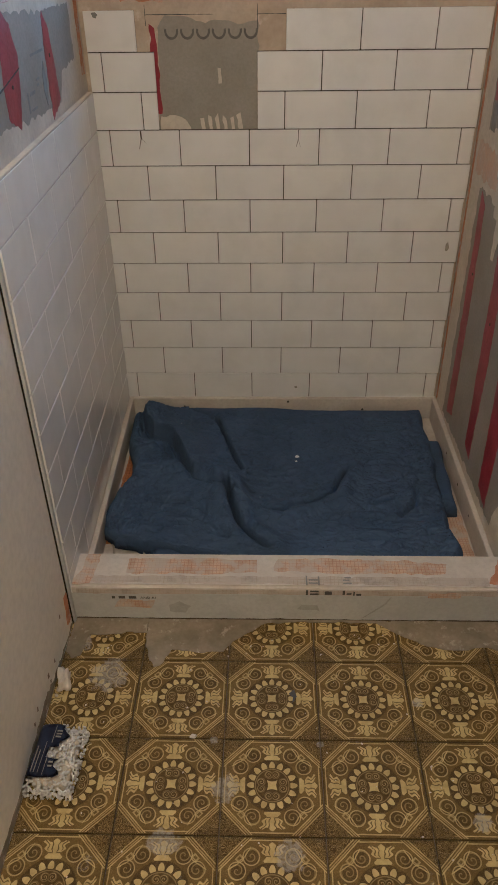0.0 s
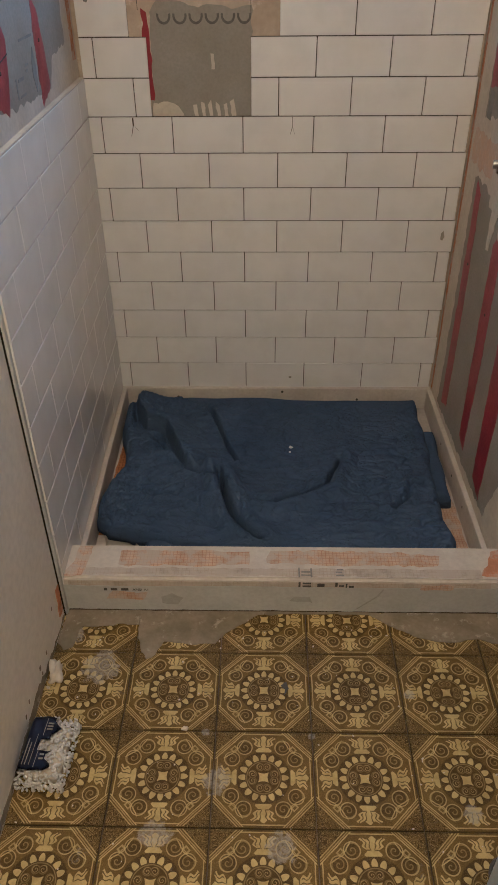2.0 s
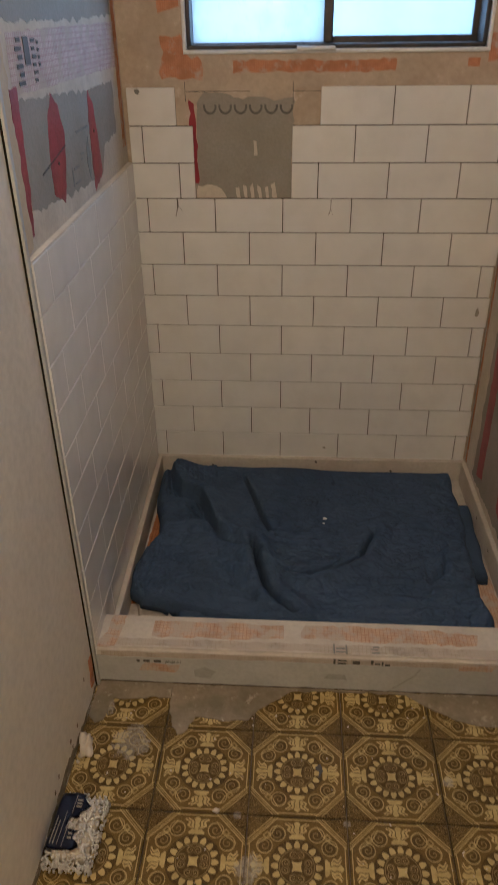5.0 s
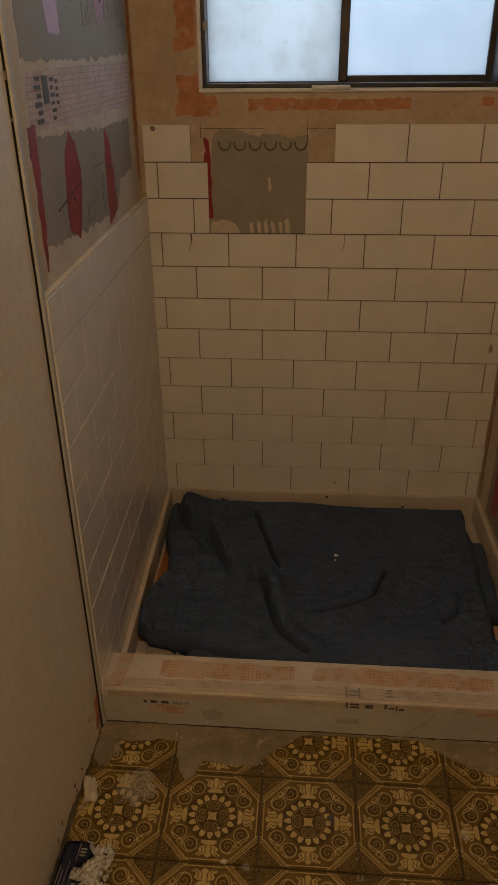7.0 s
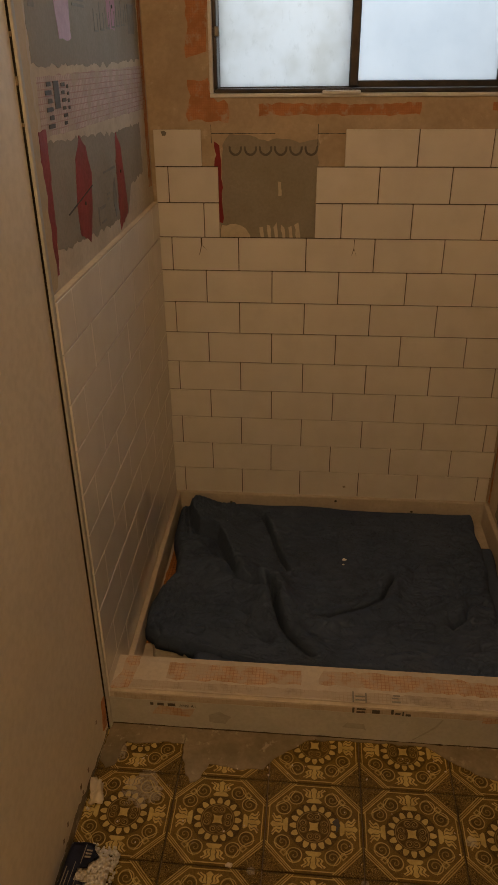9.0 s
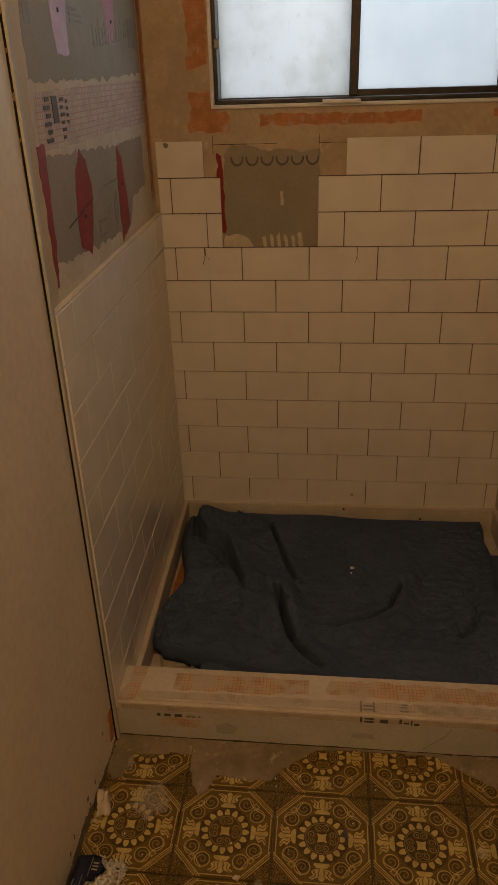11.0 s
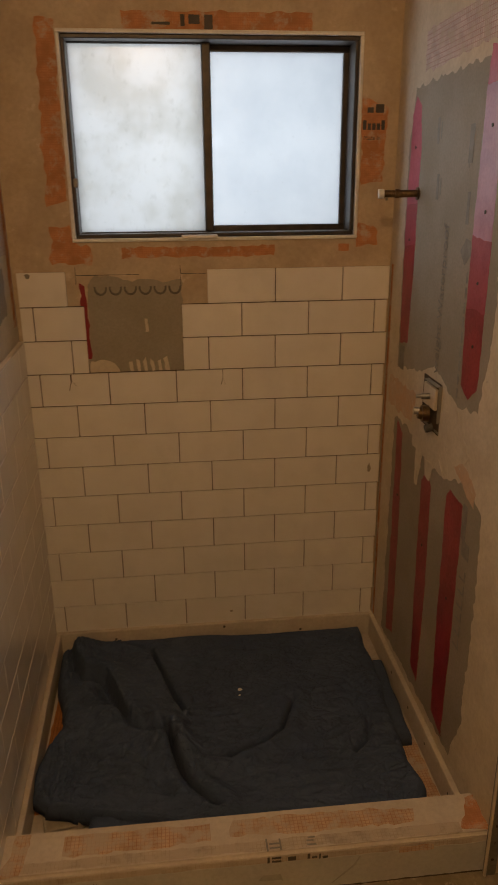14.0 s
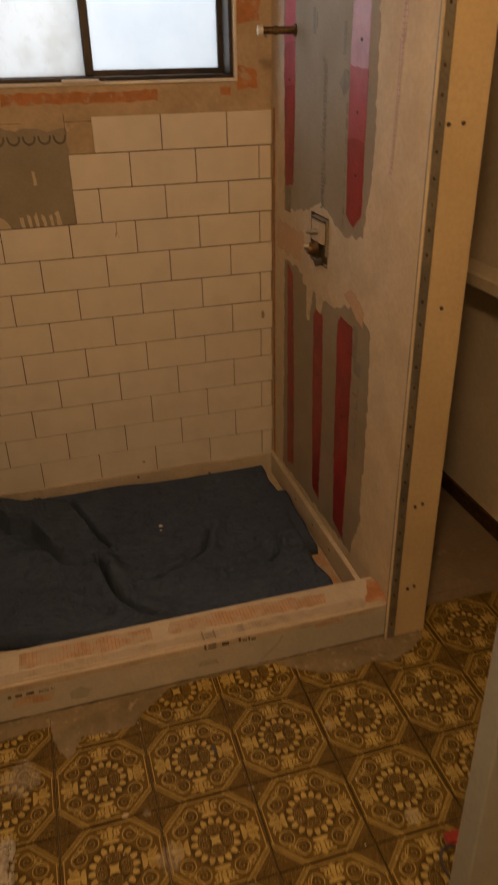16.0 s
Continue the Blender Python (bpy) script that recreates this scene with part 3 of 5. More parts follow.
# wing wall: board panels with red stripes
strip(wall_wing, "east", [(-0.120, 0.985), (-0.30, 1.02), (-0.44, 1.06), (-0.60, 1.00), (-0.715, 1.02), (-0.752, 1.20), (-0.735, 1.75), (-0.60, 1.752), (-0.14, 1.748), (-0.105, 1.60)], M_BOARD, 1, "bare_board", "bare grey backer board", 0.010, 51)
strip(wall_wing, "east", [(-0.115, 0.07), (-0.74, 0.09), (-0.795, 0.24), (-0.80, 0.60), (-0.785, 0.80), (-0.70, 0.845), (-0.55, 0.80), (-0.46, 0.79), (-0.36, 0.80), (-0.24, 0.84), (-0.125, 0.83)], M_BOARD, 1, "bare_board", "bare grey backer board", 0.010, 52)
strip(wall_wing, "east", [(-0.128, 1.065), (-0.198, 1.075), (-0.210, 1.30), (-0.208, 1.36), (-0.118, 1.35), (-0.118, 1.30)], M_RED, 2, label="red sealant stripe", jag=0.004, seed=53)
# stripe tops step from red to pink: window sheen put into the colour
strip(wall_wing, "east", [(-0.118, 1.34), (-0.208, 1.35), (-0.206, 1.46), (-0.117, 1.45)], M_ROSE, 2.4, label="sealant stripe, weaker window sheen put in as rose", jag=0.004, seed=153)
strip(wall_wing, "east", [(-0.117, 1.44), (-0.206, 1.45), (-0.210, 1.60), (-0.19, 1.70), (-0.150, 1.725), (-0.125, 1.68)], M_PINK, 2, label="sealant stripe, window sheen put in as pink", jag=0.004, seed=54)
strip(wall_wing, "east", [(-0.605, 1.06), (-0.655, 1.035), (-0.700, 1.07), (-0.700, 1.25), (-0.598, 1.25)], M_RED, 2, label="red sealant stripe", jag=0.004, seed=55)
strip(wall_wing, "east", [(-0.599, 1.24), (-0.700, 1.24), (-0.699, 1.39), (-0.598, 1.40)], M_ROSE, 2.4, label="sealant stripe, weaker window sheen put in as rose", jag=0.004, seed=155)
strip(wall_wing, "east", [(-0.597, 1.39), (-0.699, 1.385), (-0.692, 1.70), (-0.605, 1.70)], M_LILAC, 2, label="sealant stripe, window sheen put in as pink", jag=0.004, seed=56)
strip(wall_wing, "east", [(-0.604, 1.701), (-0.690, 1.701), (-0.680, 1.765), (-0.615, 1.775)], M_PINK, 2, label="sealant, window sheen put in as bright pink", jag=0.005, seed=57)
strip(wall_wing, "east", [(-0.165, 0.10), (-0.230, 0.12), (-0.225, 0.50), (-0.205, 0.80), (-0.155, 0.83), (-0.160, 0.45)], M_RED, 2, label="dark red sealant stripe", jag=0.005, seed=58)
strip(wall_wing, "east", [(-0.420, 0.14), (-0.480, 0.12), (-0.485, 0.45), (-0.470, 0.74), (-0.435, 0.765), (-0.395, 0.73), (-0.405, 0.40)], M_RED, 2, label="dark red sealant stripe", jag=0.005, seed=59)
strip(wall_wing, "east", [(-0.605, 0.12), (-0.685, 0.10), (-0.690, 0.45), (-0.685, 0.78), (-0.60, 0.79), (-0.580, 0.76), (-0.59, 0.40)], M_RED, 2, label="dark red sealant stripe", jag=0.005, seed=60)
strip(wall_wing, "east", [(-0.20, 1.775), (-0.86, 1.79), (-0.86, 1.88), (-0.20, 1.87)], M_WHITE_TAPE, 1, "mesh_tape", "pale mesh joint tape", 0.008, 61)
strip(wall_wing, "east", rect(-0.05, 0.86, -0.30, 0.95)[::-1], M_SALMON, 1, "mesh_tape", "orange mesh tape smeared with thinset", 0.012, 62)
strip(wall_wing, "east", rect(-0.022, 0.06, -0.004, 1.28)[::-1], M_ORANGE, 1, "mesh_tape", "orange mesh tape in the corner", 0.003, 63)

# end of the wing wall: paper face and perforated metal bead
end_face = tagged(part("wall_end", boxes(((0.679, -1.022, 0.0), (0.770, -1.0125, 2.419)), bevel=0.001), M_PAPER), "cream drywall on the end of the wing wall", "wall", kind="structure")
bead = thing("corner_bead", "perforated grey metal corner bead on the wing wall", "corner bead", (0.6545, -1.012, 0.0))
bm = bmesh.new()
add_box(bm, (-0.0015, -0.0135, 0.0), (0.0245, -0.0005, 2.4), 0.0006)
part("flange", bm, M_STEEL, bead)
bm = bmesh.new()
add_tube(bm, (-0.0015, -0.013, 0.0), (-0.0015, -0.013, 2.4), 0.0035, sides=12)
part("nose", bm, M_PALE, bead, "thinset-smeared nose of the bead")
for k in range(46):
    bm = bmesh.new()
    z = 0.05 + k * 0.05
    add_tube(bm, (0.012 + 0.002 * math.sin(k * 2.1), -0.0142, z), (0.012, -0.0133, z), 0.0036, sides=10)
    part("hole", bm, M_JOINT, bead)
for x, z in ((0.688, 1.298), (0.720, 1.299), (0.716, 0.93), (0.703, 0.42), (0.723, 0.425), (0.706, 0.16), (0.725, 0.165)):
    screw = thing("drywall_screw", "sunken dark drywall screw in the wall end", "screw", (x, -1.0245, z), "screws in the wall end")
    bm = bmesh.new()
    add_tube(bm, (0, -0.0005, 0), (0, 0.004, 0), 0.0042, sides=12)
    part("head", bm, M_BLACK, screw)

# ---- shower pan and curb ----
# the side wall is not quite square to the back wall
SKEW = Matrix.Translation((-0.451, 0, 0)) @ Matrix.Rotation(radians(1.25), 4, "Z") @ Matrix.Translation((0.440, 0, 0))
wall_west.matrix_basis = SKEW
pan = tagged(part("pan_floor", boxes(((BOARD_W - 0.01, -0.9, -0.07), (BOARD_E, BOARD_N, -0.03))), M_CURB), "pale mortar-coated shower pan", "shower pan", kind="structure")
patch("pan_mesh", "floor", [(-0.42, -0.70), (-0.34, -0.69), (-0.33, -0.10), (-0.42, -0.09)], M_PAN, pan, -0.031, -0.0288, 0.006, 80, "orange mesh over the pan")
patch("pan_mesh", "floor", [(0.50, -0.86), (0.645, -0.86), (0.645, -0.16), (0.52, -0.16)], M_CURB_MESH, pan, -0.031, -0.0288, 0.006, 81, "orange mesh over the pan")
lip = thing("pan_lip", "pale foam edging strips round the shower pan", "edging")
part("strip", boxes(((-0.4595, -0.013, -0.0295), (0.662, 0.0115, 0.055)), bevel=0.002), M_CURB, lip)
skew_strip = part("strip", boxes(((-0.4395, -0.888, -0.0295), (-0.4240, -0.0135, 0.055)), bevel=0.002), M_CURB, lip)
back_strip = part("strip", boxes(((-0.4555, -0.888, -0.0295), (-0.4400, 0.0115, 0.0575))), M_CURB, lip)
part("strip", boxes(((0.648, -0.888, -0.0295), (0.6635, -0.0135, 0.055)), bevel=0.002), M_CURB, lip)
skew_strip.matrix_basis = back_strip.matrix_basis = SKEW
for x, y, z in ((0.128, -0.0135, 0.042), (0.4, -0.0135, 0.01), (-0.25, -0.0135, 0.02)):
    bm = bmesh.new()
    add_tube(bm, (x, y - 0.0006, z), (x, y + 0.003, z), 0.0045, sides=12)
    part("screw_hole", bm, M_BLACK, lip)
for y in (-0.30, -0.47, -0.62, -0.80):
    bm = bmesh.new()
    add_tube(bm, (0.6476, y, 0.018), (0.652, y, 0.018), 0.0045, sides=12)
    part("screw_hole", bm, M_BLACK, lip)

curb = thing("shower_curb", "grey foam shower curb coated with pale mortar and mesh", "curb")
bm = boxes(((-0.4485, -1.011, 0.002), (0.6635, -0.891, 0.117)))
bmesh.ops.bevel(bm, geom=[e for e in bm.edges if abs(e.verts[0].co.z - 0.117) < 1e-4 and abs(e.verts[1].co.z - 0.117) < 1e-4], offset=0.007, segments=3, affect="EDGES")
part("body", bm, M_CURB, curb, smooth=False)
bm = bmesh.new()
add_patch(bm, "south", [(-0.446, 0.004), (0.664, 0.004), (0.664, 0.092), (0.30, 0.090), (0.0, 0.093), (-0.30, 0.089), (-0.446, 0.092)], 1.0105, 1.0122, 0.0025, 0.01, 71)
part("front_face", bm, M_CURB_FACE, curb, "bare grey foam face")
MESH_LABEL = "orange mesh showing through the mortar"
patch("mesh", "floor", [(-0.300, -0.968), (-0.10, -0.970), (0.026, -0.962), (0.028, -0.914), (-0.12, -0.913), (-0.299, -0.915)], M_CURB_MESH, curb, 0.116, 0.1174, 0.007, 72, MESH_LABEL)
patch("mesh", "floor", [(0.072, -0.958), (0.25, -0.963), (0.50, -0.962), (0.508, -0.926), (0.40, -0.916), (0.25, -0.911), (0.08, -0.912)], M_CURB_MESH, curb, 0.116, 0.1174, 0.007, 73, MESH_LABEL)
patch("mesh", "floor", [(-0.40, -1.000), (0.60, -1.002), (0.60, -0.974), (-0.40, -0.976)], M_EDGE_MESH, curb, 0.1155, 0.1172, 0.004, 79, "mesh threads under thin mortar")
patch("mesh", "floor", [(-0.436, -1.006), (-0.385, -1.004), (-0.375, -0.90), (-0.41, -0.90), (-0.415, -0.955)], M_CURB_MESH, curb, 0.116, 0.1178, 0.004, 74, MESH_LABEL)
patch("mesh", "floor", [(0.60, -0.995), (0.662, -1.003), (0.664, -0.90), (0.64, -0.91)], M_ORANGE, curb, 0.116, 0.1178, 0.006, 75, MESH_LABEL)
patch("mesh", "south", rect(-0.42, 0.088, 0.62, 0.106), M_EDGE_MESH, curb, 1.0095, 1.0116, 0.002, 76, "mesh threads along the edge")
patch("mesh", "south", rect(0.45, 0.086, 0.53, 0.100), M_CURB_MESH, curb, 1.011, 1.0132, 0.003, 77, MESH_LABEL)
patch("mesh", "south", [(-0.33, 0.048), (-0.235, 0.040), (-0.225, 0.066), (-0.31, 0.072)], M_CURB_MESH, curb, 1.011, 1.0132, 0.006, 78, MESH_LABEL)
for k, pts in enumerate(([(-0.19, 0.030), (-0.15, 0.024), (-0.135, 0.050), (-0.165, 0.066), (-0.195, 0.052)], [(0.13, 0.040), (0.19, 0.036), (0.18, 0.052), (0.14, 0.058)])):
    patch("smear", "south", pts, M_SMEAR, curb, 1.011, 1.0126, 0.007, 280 + k, "darker smear on the foam")
patch("scratch", "south", [(0.295, 0.012), (0.299, 0.012), (0.350, 0.060), (0.362, 0.086), (0.358, 0.086), (0.345, 0.062)], M_SMEAR, curb, 1.011, 1.0125, 0.001, 283)

# ---- quilted blanket ----


def seg(p, a, b):
    """Distance from p to the segment a-b, the share along it, and the side on which p lies."""
    ax, ay, dx, dy = a[0], a[1], b[0] - a[0], b[1] - a[1]
    f = max(0.0, min(1.0, ((p[0] - ax) * dx + (p[1] - ay) * dy) / (dx * dx + dy * dy)))
    ox, oy = p[0] - ax - f * dx, p[1] - ay - f * dy
    return math.hypot(ox, oy), f, dx * (p[1] - ay) - dy * (p[0] - ax)


def near(p, line):
    return min((seg(p, line[i], line[i + 1]) for i in range(len(line) - 1)), key=lambda q: q[0])


def hump(d, w):
    return math.exp(-(d / w) ** 2)


FLAP = [(-0.385, -0.040), (-0.362, -0.162), (-0.324, -0.239), (-0.254, -0.275), (-0.207, -0.393), (-0.163, -0.505), (-0.085, -0.560)]      # lower edge of the turned corner
SEAM = [(-0.215, -0.080), (-0.125, -0.140), (-0.088, -0.249), (-0.054, -0.362), (-0.020, -0.450)]      # where the main sheet runs under it
LOBE = [(-0.385, -0.455), (-0.330, -0.436), (-0.270, -0.436), (-0.205, -0.465), (-0.127, -0.557), (-0.071, -0.592)]      # top of the front roll
CREASE = [(-0.072, -0.545), (-0.050, -0.640), (-0.025, -0.703), (0.007, -0.748), (0.055, -0.800)]
SWAG = [(-0.010, -0.612), (0.040, -0.632), (0.098, -0.646), (0.151, -0.618), (0.204, -0.592), (0.255, -0.554), (0.276, -0.490), (0.305, -0.430)]
TUCK = [(0.094, -0.640), (0.130, -0.612), (0.170, -0.600)]
SMALL = (
    ([(0.26, -0.400), (0.34, -0.372), (0.44, -0.370), (0.53, -0.352)], 0.0055, 0.005),
    ([(0.44, -0.66), (0.49, -0.61), (0.505, -0.55), (0.56, -0.545), (0.585, -0.56)], 0.010, 0.006),
    ([(0.37, -0.60), (0.43, -0.575), (0.50, -0.565)], 0.007, 0.005),
    ([(0.30, -0.665), (0.37, -0.66), (0.43, -0.68), (0.55, -0.665)], 0.006, 0.005),
    ([(0.26, -0.76), (0.33, -0.745), (0.40, -0.755), (0.56, -0.715)], 0.006, 0.006),
    ([(-0.30, -0.300), (-0.25, -0.37), (-0.235, -0.43)], 0.008, 0.008),
    ([(-0.02, -0.20), (0.05, -0.235), (0.13, -0.225)], 0.005, 0.006),
    ([(0.00, -0.46), (0.06, -0.475), (0.14, -0.455)], 0.005, 0.005),
    ([(-0.28, -0.60), (-0.20, -0.615), (-0.13, -0.66)], 0.006, 0.006),
    ([(-0.23, -0.70), (-0.14, -0.705), (-0.06, -0.755)], 0.006, 0.006),
)


def along(k, y):
    """Read a smooth outline: (y, x) from back to front."""
    for (ya, xa), (yb, xb) in zip(k, k[1:]):
        if y >= yb:
            f = min(1.0, max(0.0, (ya - y) / (ya - yb)))
            return xa + (xb - xa) * f * f * (3 - 2 * f)
    return k[-1][1]


def outline_left(y):
    return along([(-0.045, -0.400), (-0.09, -0.428), (-0.23, -0.423), (-0.374, -0.390), (-0.432, -0.372), (-0.488, -0.378), (-0.559, -0.416), (-0.627, -0.436), (-0.691, -0.424), (-0.735, -0.385), (-0.757, -0.315), (-0.786, -0.209), (-0.812, -0.10), (-0.832, 0.02), (-0.845, 0.10)], y)


def outline_right(y):
    return along([(-0.05, 0.609), (-0.14, 0.602), (-0.30, 0.606), (-0.50, 0.590), (-0.67, 0.586), (-0.77, 0.600), (-0.845, 0.584)], y) + 0.002 * math.sin(y * 47)


def over(q, high, wide, steep):
    """A layer that ends along a line: it rises gently on its own side and drops off on the other."""
    d, f, side = q
    return high * (hump(d, wide) if side > 0 else hump(d, steep)) - (0.35 * high * hump(d - 2.2 * steep, steep) if side <= 0 else 0.0)


def crinkle(x, y):
    """Puffed cells between sewn-in wrinkles, longer across than deep."""
    wx, wy = x + 0.020 * noise.noise((x * 9, y * 9, 4.0)), y + 0.020 * noise.noise((x * 9, y * 9, 14.0))
    big = abs(noise.noise((wx * 16, wy * 30, 12.0)))
    fine = abs(noise.noise((wx * 38, wy * 58, 22.0)))
    part_big = 0.5 + 0.5 * noise.noise((x * 5, y * 5, 31.0))
    calm = min(1.0, max(0.0, (-0.085 - y) / 0.03))
    return calm * (-0.0130 * max(0.0, 1 - big * 11) * part_big - 0.0034 * max(0.0, 1 - fine * 8) + 0.0015 * fine + 0.006 * big)


def quilt_height(x, y):
    p = (x, y)
    h = 0.046 + 0.006 * noise.noise((x * 5, y * 5, 2.0))
    h += over(near(p, FLAP), 0.058 * min(1.0, 0.40 - y * 3.5), 0.075, 0.008)
    d, f, side = near(p, SEAM)
    h += (0.010 * hump(d, 0.05) if side > 0 else 0.016 * hump(d, 0.05)) - 0.046 * hump(d, 0.007)
    d, f, side = near(p, LOBE)
    h += over((d, f, -side), 0.044, 0.095, 0.009)
    d, f, side = near(p, CREASE)
    h += 0.026 * hump(d - 0.030, 0.024) - 0.072 * hump(d, 0.0066)
    d, f, side = near(p, SWAG)
    h += 0.024 * hump(d - 0.026, 0.022) * (1.0 if side < 0 else 0.5) - 0.052 * hump(d, 0.0060) * (0.35 + 0.65 * math.sin(math.pi * min(1.0, max(0.0, (x + 0.05) / 0.38))))
    h -= 0.032 * hump(near(p, TUCK)[0], 0.0055)
    h += 0.006 * hump(math.hypot(x + 0.33, (y + 0.10) * 0.9), 0.060) - 0.012 * hump(x + 0.378, 0.008) * (y > -0.25)
    h += 0.010 * hump(math.hypot((x - 0.05) * 0.5, y + 0.09), 0.05)
    h += crinkle(x, y)
    # rows of stitching along the hems
    top_hem = max(0.0, min(1.0, (y + 0.24) / 0.05)) * max(0.0, min(1.0, (-0.19 - x) / 0.04))
    side_hem = max(0.0, min(1.0, (-0.27 - x) / 0.05)) * max(0.0, min(1.0, (-0.50 - y) / 0.05))
    h -= 0.0042 * top_hem * max(0.0, math.sin((x + 0.12 * y) * 370)) ** 4
    h -= 0.0048 * side_hem * max(0.0, math.sin((x + 0.25 * (y + 0.6) ** 2 * 4) * 370)) ** 4
    for line, deep, wide in SMALL:
        d = near(p, line)[0]
        if d < 0.06:
            h += -1.7 * deep * hump(d, wide) + deep * 0.8 * hump(d - 3 * wide, 2 * wide)
    return h


def quilt(nx, ny, lo_y, hi_y, left, right, height, base, round_at=0.03):
    """A soft sheet over a grid, with rolled edges and a flat underside."""
    bm = bmesh.new()
    rows = []
    for j in range(ny + 1):
        y = lo_y + (hi_y - lo_y) * j / ny
        row = []
        for i in range(nx + 1):
            l, r = left(y), right(y)
            e = i / nx
            x = l + (r - l) * e
            border = min(x - l, r - x, y - lo_y, hi_y - y)
            c = min(1.0, max(0.0, border / round_at))
            roll = math.sqrt(max(0.0, 1 - (1 - c) ** 2))
            top = height(x, y)
            row.append(bm.verts.new((x, y + 0.004 * noise.noise((x * 9, y * 2, 1.0)), base + (top - base) * roll)))
        rows.append(row)
    for j in range(ny):
        for i in range(nx):
            bm.faces.new((rows[j][i], rows[j][i + 1], rows[j + 1][i + 1], rows[j + 1][i]))
    rim = [*rows[0], *[r[-1] for r in rows[1:]], *rows[-1][-2::-1], *[r[0] for r in rows[-2:0:-1]]]
    bm.faces.new(list(reversed(rim)))
    return bm


blanket = thing("blanket", "navy blue quilted blanket, crumpled and folded in the shower pan", "blanket", (0, 0, 0))
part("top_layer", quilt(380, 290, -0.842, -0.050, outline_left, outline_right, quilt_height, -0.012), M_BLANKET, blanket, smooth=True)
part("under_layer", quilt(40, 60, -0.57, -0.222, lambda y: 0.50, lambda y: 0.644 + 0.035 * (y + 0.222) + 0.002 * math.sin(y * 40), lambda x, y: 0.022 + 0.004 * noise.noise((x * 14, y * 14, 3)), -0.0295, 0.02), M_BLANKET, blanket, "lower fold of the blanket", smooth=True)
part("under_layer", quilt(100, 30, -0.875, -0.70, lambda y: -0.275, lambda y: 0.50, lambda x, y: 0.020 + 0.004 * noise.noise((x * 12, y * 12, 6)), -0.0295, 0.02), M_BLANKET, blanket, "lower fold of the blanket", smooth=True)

# ---- left edge of the shower: bead and gap ----
part("edge_bead", boxes(((-0.4575, -1.0272, 0.0), (-0.4428, -1.0130, 2.419)), bevel=0.0012), M_CURB_FACE, wall_west, "plastered corner bead")
# solid black strip set in the joint; its colour stands for the gap's shade
part("gap_shade_strip", boxes(((-0.50, -1.0298, 0.0), (-0.4365, -1.0262, 2.419))), M_GAP_SHADE, wall_west_room, "black strip drawn for the shade in the gap beside the bead")
part("top_caulk", boxes(((-0.4558, -1.0120, 1.0695), (-0.4415, -0.001, 1.0735)), bevel=0.0012), M_PALE, wall_west, "caulk ridge on the top course")
for k in range(16):
    z = 1.36 + k * 0.061 + 0.012 * math.sin(k * 3.3)
    patch("plaster_bridge", "west", rect(-1.0310, z, -1.0262, z + 0.006 + 0.006 * (k % 2)), M_CONCRETE, wall_west_room, -0.446, -0.4360, 0.002, 90 + k)
patch("mesh_scrap", "west", [(-1.066, 0.035), (-1.038, 0.03), (-1.034, 0.115), (-1.055, 0.118)], M_ORANGE, wall_west_room, -0.439, -0.4368, 0.004, 88, "scrap of orange mesh")
strip(wall_west, "west", [(-1.012, 1.076), (-0.945, 1.08), (-0.95, 1.30), (-0.94, 1.93), (-1.008, 1.93)], M_PAPER, 3, "thinset_smear", "cream compound along the edge", 0.008, 89)
strip(wall_wing, "east", [(-0.835, 1.18), (-0.845, 1.17), (-0.868, 1.50), (-0.870, 1.92), (-0.85, 1.92), (-0.85, 1.5)], M_WHITE_TAPE, 2, "tape_edge", "torn pale tape edge", 0.003, 65)
strip(wall_wing, "east", [(-0.30, 0.80), (-0.46, 0.80), (-0.55, 0.80), (-0.50, 0.85), (-0.62, 0.86), (-0.70, 0.90), (-0.60, 0.99), (-0.40, 0.93), (-0.28, 0.90)], M_PALE, 3, "thinset_smear", "trowelled pale thinset", 0.010, 66)
strip(wall_wing, "east", [(-0.34, 0.70), (-0.36, 0.70), (-0.385, 0.80), (-0.33, 0.81)], M_PALE, 4, "thinset_smear", "", 0.008, 67)
strip(wall_wing, "east", [(-0.42, 0.755), (-0.45, 0.75), (-0.48, 0.80), (-0.41, 0.80)], M_PALE, 5, "thinset_smear", "", 0.008, 68)
strip(wall_wing, "east", [(-0.60, 0.86), (-0.74, 0.80), (-0.75, 0.84), (-0.62, 0.90)], M_SALMON, 2, "mesh_tape", "orange mesh under thinset", 0.010, 69)

# chipped, dirty foot of the painted panel
patch("dirty_foot", "west", [(-2.2, 0.001), (-1.032, 0.001), (-1.032, 0.010), (-1.10, 0.008), (-1.20, 0.020), (-1.30, 0.034), (-1.45, 0.022), (-1.60, 0.026), (-2.2, 0.02)], M_PALE_FLOOR, wall_west_room, -0.440, -0.4382, 0.010, 87, "chipped dirty foot of the panel")
for k, (y, z) in enumerate(((-1.19, 0.045), (-1.235, 0.030), (-1.24, 0.055), (-1.33, 0.06), (-1.105, 0.10), (-1.36, 0.05))):
    patch("scuff", "west", [(y, z), (y + 0.006, z - 0.002), (y + 0.008, z + 0.008), (y + 0.002, z + 0.010)], M_CONCRETE, wall_west_room, -0.440, -0.4384, 0.003, 270 + k)

# ---- prints on the boards ----


def bars(parent, plane, face, items, mat=M_GREYINK, name="print_bar"):
    """Rows of plain bars: (a0, b0, a1, b1) in the plane."""
    for k, (a0, b0, a1, b1) in enumerate(items):
        patch(name, plane, rect(a0, b0, a1, b1), mat, parent, face - 0.0006, face + 0.0004, 0.0006, 300 + k, step=0.006)


